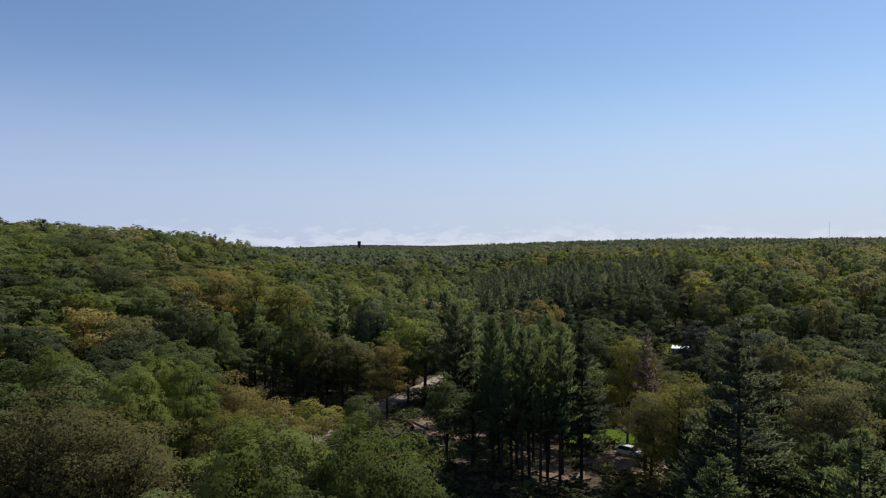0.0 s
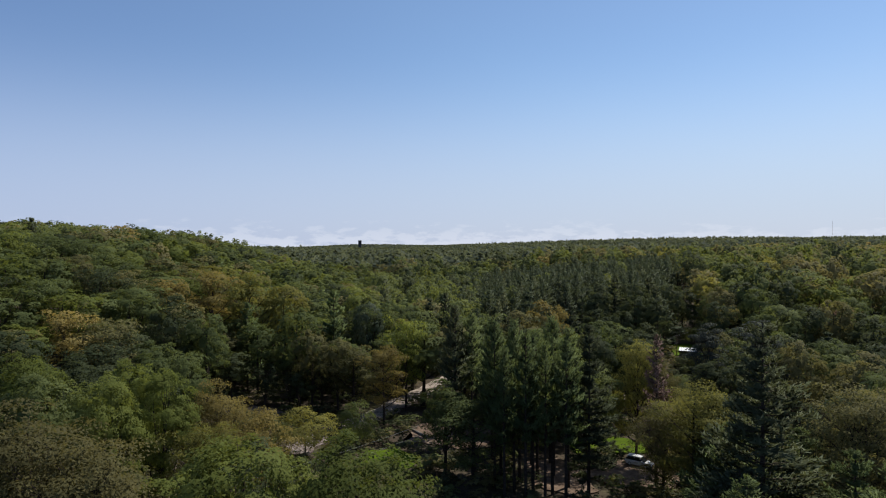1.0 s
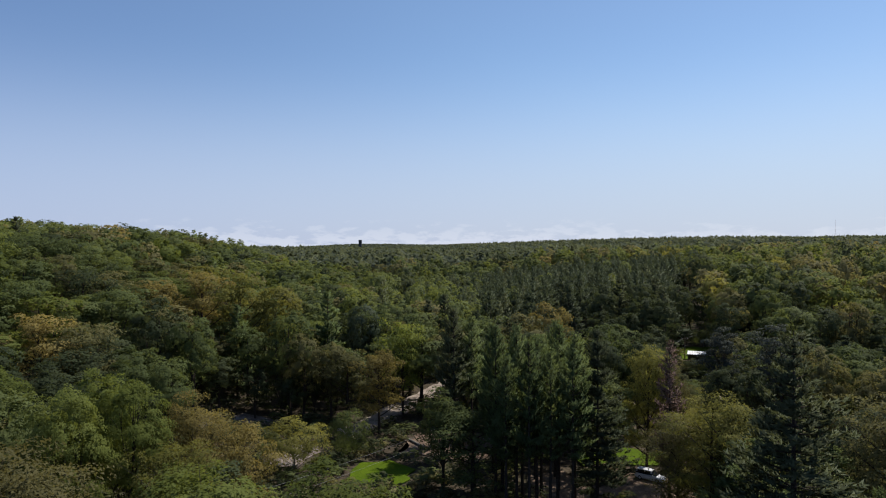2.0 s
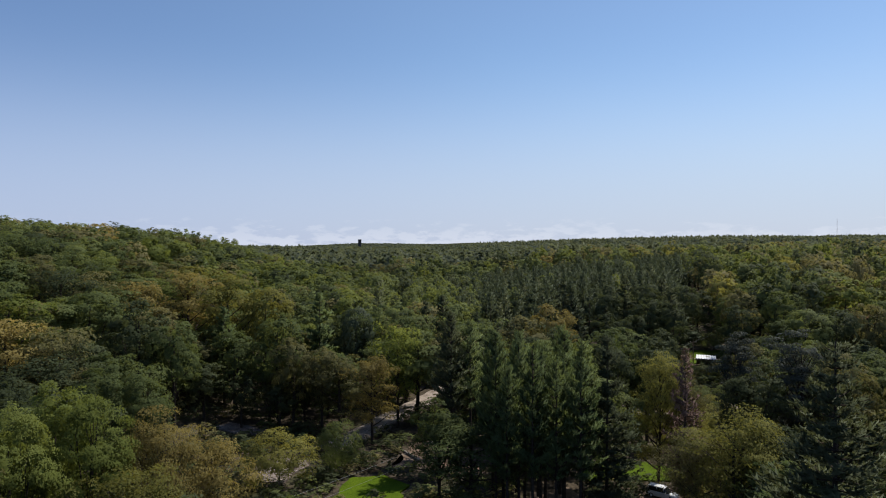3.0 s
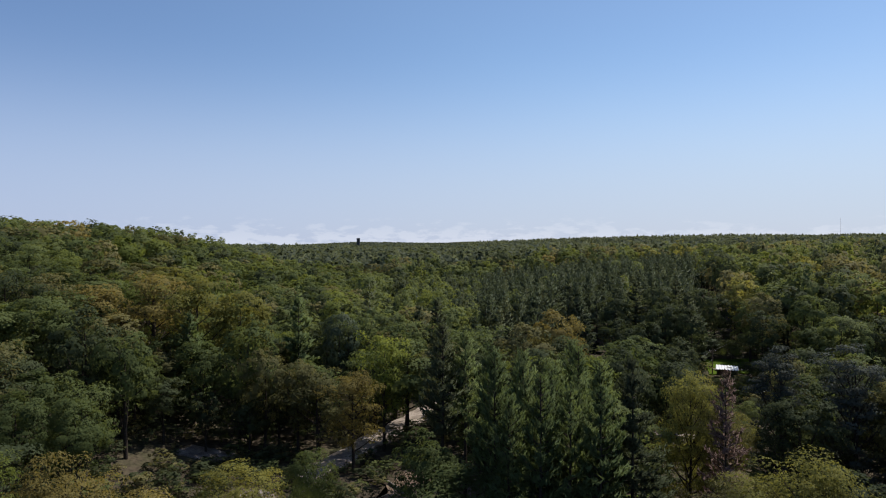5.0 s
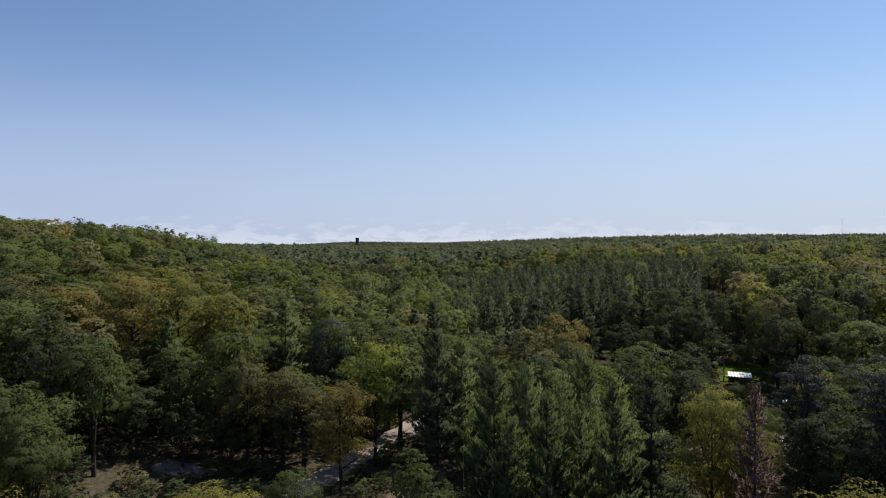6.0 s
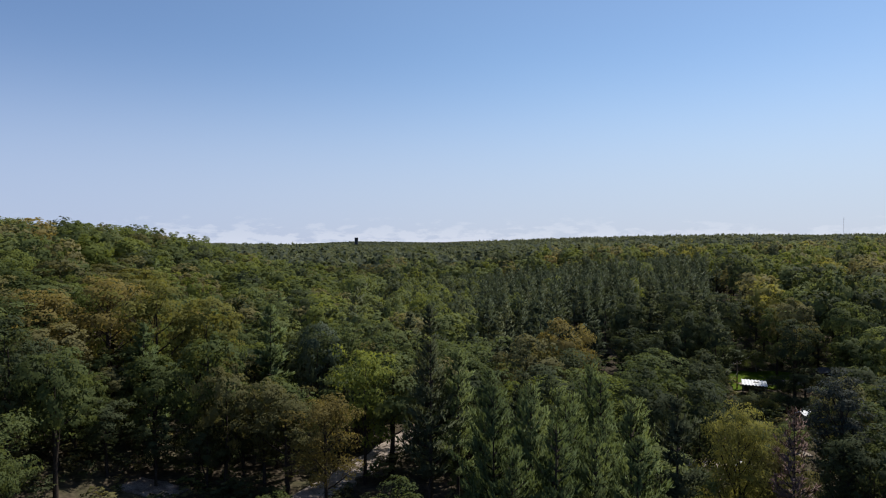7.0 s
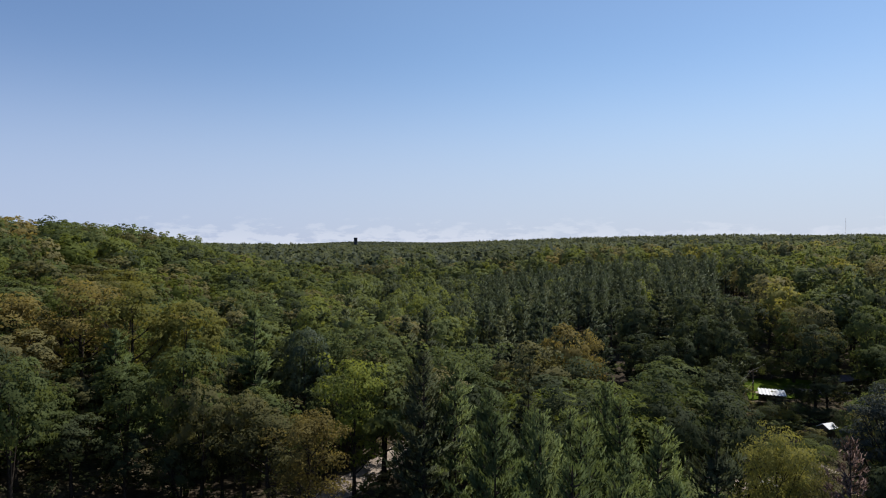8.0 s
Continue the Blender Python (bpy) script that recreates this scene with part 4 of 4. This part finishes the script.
def carport(x, y, turn):
    """Corrugated sheet roof on timber posts, open to the front."""
    g = float(ground(x, y)) + 0.07
    root = tagged(new("carport"), "open timber carport with a bright corrugated metal roof", "carport")
    root.matrix_world = pose(x, y, g, 0, 0, turn)
    W, D, Z = 5.0, 4.4, 2.5
    n = 54
    xs = np.linspace(-W / 2, W / 2, n)
    zs = Z + 0.07 * np.sin(np.arange(n) / 7 * 2 * np.pi)
    v = []
    for yy, dz in ((-D / 2, 0.0), (D / 2, 0.3)):
        for lay in (0, -0.03):
            v += [(a, yy, b + dz + lay) for a, b in zip(xs, zs)]
    f = []
    for i in range(n - 1):
        a, b, c, d = i, n + i, 2 * n + i, 3 * n + i
        f += [(a, a + 1, c + 1, c), (b, d, d + 1, b + 1), (a, b, b + 1, a + 1), (c, c + 1, d + 1, d)]
    part("roof", soup("roof", v, f, [M_METAL]), root, "bright corrugated metal sheet roof")
    for px, py, h in ((-2.25, -2.1, Z), (2.25, -2.1, Z), (0, -2.1, Z), (-2.25, 2.1, Z + 0.25), (2.25, 2.1, Z + 0.25)):
        block("post", (px - 0.07, py - 0.07, 0, px + 0.07, py + 0.07, h - 0.17), M_TIMBER, root)
    for py, h in ((-2.1, Z), (2.1, Z + 0.25)):
        block("beam", (-2.4, py - 0.06, h - 0.2, 2.4, py + 0.06, h - 0.06), M_TIMBER, root)
    for k in range(8):
        block("board", (-2.35, 2.15, 0.12 + k * 0.30, 2.35, 2.18, 0.412 + k * 0.30), M_TIMBER, root, bevel=0.005)
    return root


def suv(x, y, turn, label, paint):
    """A light estate car with a roof of its own colour, dark windows and four wheels."""
    g = float(ground(x, y)) + 0.06
    root = tagged(new("parked_car"), label, "car")
    root.matrix_world = pose(x, y, g, 0, 0, turn)

    def loft(name, secs, mat, label=""):
        """A hull from cross sections along the length: x, half width, bottom, top, tuck."""
        v, f = [], []
        for sx, w, z0, z1, tuck in secs:
            v += [(sx, -w, z0 + 0.1), (sx, -w * 0.93, z0), (sx, w * 0.93, z0), (sx, w, z0 + 0.1), (sx, w, (z0 + z1) / 2), (sx, w - tuck, z1 - 0.05), (sx, w - tuck - 0.1, z1), (sx, -w + tuck + 0.1, z1), (sx, -w + tuck, z1 - 0.05), (sx, -w, (z0 + z1) / 2)]
        k = 10
        for i in range(len(secs) - 1):
            for j in range(k):
                f.append((i * k + j, i * k + (j + 1) % k, (i + 1) * k + (j + 1) % k, (i + 1) * k + j))
        bm = bmesh.new()
        bv = [bm.verts.new(p) for p in v]
        for q in f:
            bm.faces.new([bv[i] for i in q])
        bm.faces.new(bv[:k][::-1])
        bm.faces.new(bv[-k:])
        bmesh.ops.recalc_face_normals(bm, faces=bm.faces[:])
        return part(name, bm_mesh(name, bm, mat), root, label)

    loft("body", [(-2.38, 0.78, 0.42, 0.86, 0.06), (-2.28, 0.9, 0.30, 0.98, 0.05), (-1.2, 0.93, 0.26, 1.02, 0.04), (0.9, 0.93, 0.26, 1.0, 0.04), (1.5, 0.92, 0.28, 0.96, 0.08), (2.2, 0.86, 0.30, 0.82, 0.12), (2.38, 0.72, 0.42, 0.66, 0.1)], paint)
    loft("cabin", [(-2.2, 0.84, 0.99, 1.10, 0.05), (-1.95, 0.84, 1.0, 1.58, 0.14), (-0.5, 0.86, 1.0, 1.64, 0.15), (0.45, 0.85, 1.0, 1.58, 0.15), (1.25, 0.8, 0.97, 1.03, 0.1)], M_GLASS, "dark tinted windows")
    loft("roof", [(-2.0, 0.66, 1.57, 1.62, 0.02), (-0.5, 0.70, 1.62, 1.70, 0.02), (0.5, 0.66, 1.57, 1.63, 0.02)], M_WHITE, "bright white roof panel")
    for px in (-1.92, -0.62, 0.42):
        for s in (-1, 1):
            block("pillar", (px - 0.05, s * 0.79 - 0.04, 0.98, px + 0.05, s * 0.79 + 0.04, 1.6), paint, root)
    for px in (-1.42, 1.42):
        for s in (-1, 1):
            wheel = part("wheel", None, root)
            wheel.matrix_local = pose(px, s * 0.84, 0.34)
            bm = bmesh.new()
            bmesh.ops.create_cone(bm, cap_ends=True, segments=20, radius1=0.34, radius2=0.34, depth=0.22, matrix=pose(0, 0, 0, 90))
            bmesh.ops.bevel(bm, geom=bm.edges[:], offset=0.03, segments=2, affect="EDGES")
            part("tyre", bm_mesh("tyre", bm, M_RUBBER), wheel)
            bm = bmesh.new()
            bmesh.ops.create_cone(bm, cap_ends=True, segments=16, radius1=0.2, radius2=0.2, depth=0.25, matrix=pose(0, 0, 0, 90))
            part("rim", bm_mesh("rim", bm, paint), wheel)
    for s in (-1, 1):
        block("headlight", (2.28, s * 0.6 - 0.16, 0.62, 2.4, s * 0.6 + 0.16, 0.74), M_WHITE, root)
        block("tail_light", (-2.4, s * 0.74 - 0.08, 0.72, -2.3, s * 0.74 + 0.08, 0.98), plain("red_lens", (0.25, 0.02, 0.02), 0.3), root)
        block("mirror", (0.62, s * 0.98 - 0.1, 1.0, 0.76, s * 0.98 + 0.1, 1.14), paint, root)
    return root


def cabin_house(name, label, x, y, turn, W, D, H, rise, roof_mat, wall_mat):
    """A small pitched-roof building: walls, two roof slopes, a door and windows."""
    g = float(ground(x, y)) + 0.05
    root = tagged(new(name), label, "house" if W > 5 else "shed")
    root.matrix_world = pose(x, y, g, 0, 0, turn)
    bm = bmesh.new()
    box(bm, -W / 2, -D / 2, 0, W / 2, D / 2, H)
    for s in (-1, 1):
        a = [bm.verts.new((s * W / 2, -D / 2, H)), bm.verts.new((s * W / 2, D / 2, H)), bm.verts.new((s * W / 2, 0, H + rise))]
        bm.faces.new(a if s > 0 else a[::-1])
    part("wall", bm_mesh("wall", bm, wall_mat), root)
    ang = math.degrees(math.atan2(rise, D / 2))
    L = math.hypot(rise, D / 2) + 0.45
    for s in (-1, 1):
        block("roof", (-W / 2 - 0.35, -L if s < 0 else 0, 0.02, W / 2 + 0.35, 0 if s < 0 else L, 0.14), roof_mat, root, at=pose(0, 0, H + rise, -s * ang))
    block("door", (-0.45, -D / 2 - 0.06, 0, 0.45, -D / 2 + 0.02, 2.05), M_TIMBER, root)
    for px in ([-W / 3, W / 3] if W > 4 else []):
        win = block("window", (px - 0.6, -D / 2 - 0.06, 1.0, px + 0.6, -D / 2 + 0.02, 2.1), M_WHITE, root)
        block("pane", (px - 0.52, -D / 2 - 0.075, 1.08, px + 0.52, -D / 2 - 0.062, 2.02), M_GLASS, win, bevel=0)
    return root


carport(72.3, 185, -24)
suv(35, 113.5, -38, "pale silver estate car with a white roof parked on the drive", M_WHITE)
suv(55, 154.5, 15, "white car parked on the lane under the trees", M_WHITE)
cabin_house("shed", "small shed with a pale sheet-metal roof", 75.6, 172, 20, 1.8, 1.7, 1.9, 0.5, M_METAL, M_TIMBER)
cabin_house("shed", "low outbuilding with a grey roof under the trees", 94, 196, 10, 4.6, 3.4, 2.3, 0.7, M_SHINGLE, M_TIMBER)
cabin_house("house", "house with a grey shingle roof among the trees", 130, 186, 25, 11, 8, 3.0, 2.6, M_SHINGLE, M_SIDING)

g0 = float(ground(-6, 133)) + 0.25
log = stick("fallen_log", [(-9.65, 138.06, g0 + 0.2), (-9.6, 138, g0 + 0.2), (-6, 133.5, g0 + 0.05), (-3, 129, g0), (-2.96, 128.94, g0)], [0.01, 0.16, 0.24, 0.3, 0.01], M_BARK_PALE)
tagged(log, "long pale fallen log lying on bare soil", "log")


def cable(a, b, sag, label):
    t = np.linspace(0, 1, 14)[:, None]
    p = np.array(a) * (1 - t) + np.array(b) * t
    p[:, 2] -= (sag * 4 * t * (1 - t))[:, 0]
    return tagged(stick("overhead_cable", p, np.full(14, 0.014), M_WIRE, sides=4), label, "cable")


def pole(x, y, h):
    g = float(ground(x, y))
    root = tagged(new("utility_pole"), "weathered timber utility pole with a crossarm", "utility pole")
    root.matrix_world = pose(x, y, g)
    stick("mast", [(0, 0, 0), (0, 0, h / 2), (0, 0, h)], [0.16, 0.14, 0.11], M_TIMBER, root)
    block("crossarm", (-0.9, -0.06, h - 0.9, 0.9, 0.06, h - 0.78), M_TIMBER, root)
    for s in (-0.8, 0.8):
        block("insulator", (s - 0.05, -0.05, h - 0.78, s + 0.05, 0.05, h - 0.6), M_WHITE, root)
    return g + h


# the square tower on the skyline, and a guyed mast
def tower(x, y):
    g = float(ground(x, y))
    root = tagged(new("tower"), "dark square tower standing above the woods", "tower")
    root.matrix_world = pose(x, y, g)
    top = 53.0 - g
    block("shaft", (-3.6, -3.6, 0, 3.6, 3.6, top - 2.5), M_TOWER, root, bevel=0.2)
    block("head", (-3.8, -3.8, top - 2.5, 3.8, 3.8, top), M_TOWER, root, bevel=0.2)
    for k in range(4):
        block("window", (-0.8, -3.68, 6 + k * 4.0, 0.8, -3.58, 8 + k * 4.0), M_GLASS, root)


tower(-207, 1500)
g1 = float(ground(1018, 1600))
mast = tagged(new("radio_mast"), "thin pale lattice radio mast on the ridge", "mast")
mast.matrix_world = pose(1018, 1600, g1)
for i in range(3):
    a = i * 2.0944
    stick("leg", [(0.7 * math.cos(a), 0.7 * math.sin(a), 0), (0.6 * math.cos(a), 0.6 * math.sin(a), 105 - g1)], [0.09, 0.09], M_STEEL, mast, 4)
for k in range(24):
    z = (105 - g1) * k / 24
    p = [(0.68 * math.cos(a), 0.68 * math.sin(a), z + (i % 2) * 1.2) for i, a in enumerate(np.arange(4) * 2.0944)]
    stick("brace", p, [0.07] * 4, M_STEEL, mast, 3)

top = pole(70.6, 189.3, 11.9 - float(ground(70.6, 189.3)) + 0.7)
cable((41, 150, 12.3), (70.2, 189.3, top - 0.7), 0.8, "sagging overhead cable leading to the pole by the carport")
cable((70.2, 189.3, top - 0.7), (92, 214, 13.5), 0.7, "sagging overhead cable above the lane")
cable((49.5, 160, 9.9), (70.9, 189.3, top - 2.6), 0.7, "lower overhead cable leading to the pole by the carport")
top = pole(3.5, 119.5, 9.0)
low_top = pole(-25, 86, 9.0)
cable((-25, 86, low_top - 0.7), (3.0, 119.5, top - 0.7), 0.6, "overhead cable crossing the small lawn")
cable((-24, 85.5, low_top - 1.9), (4.2, 119.5, top - 1.9), 0.6, "lower overhead cable crossing the small lawn")
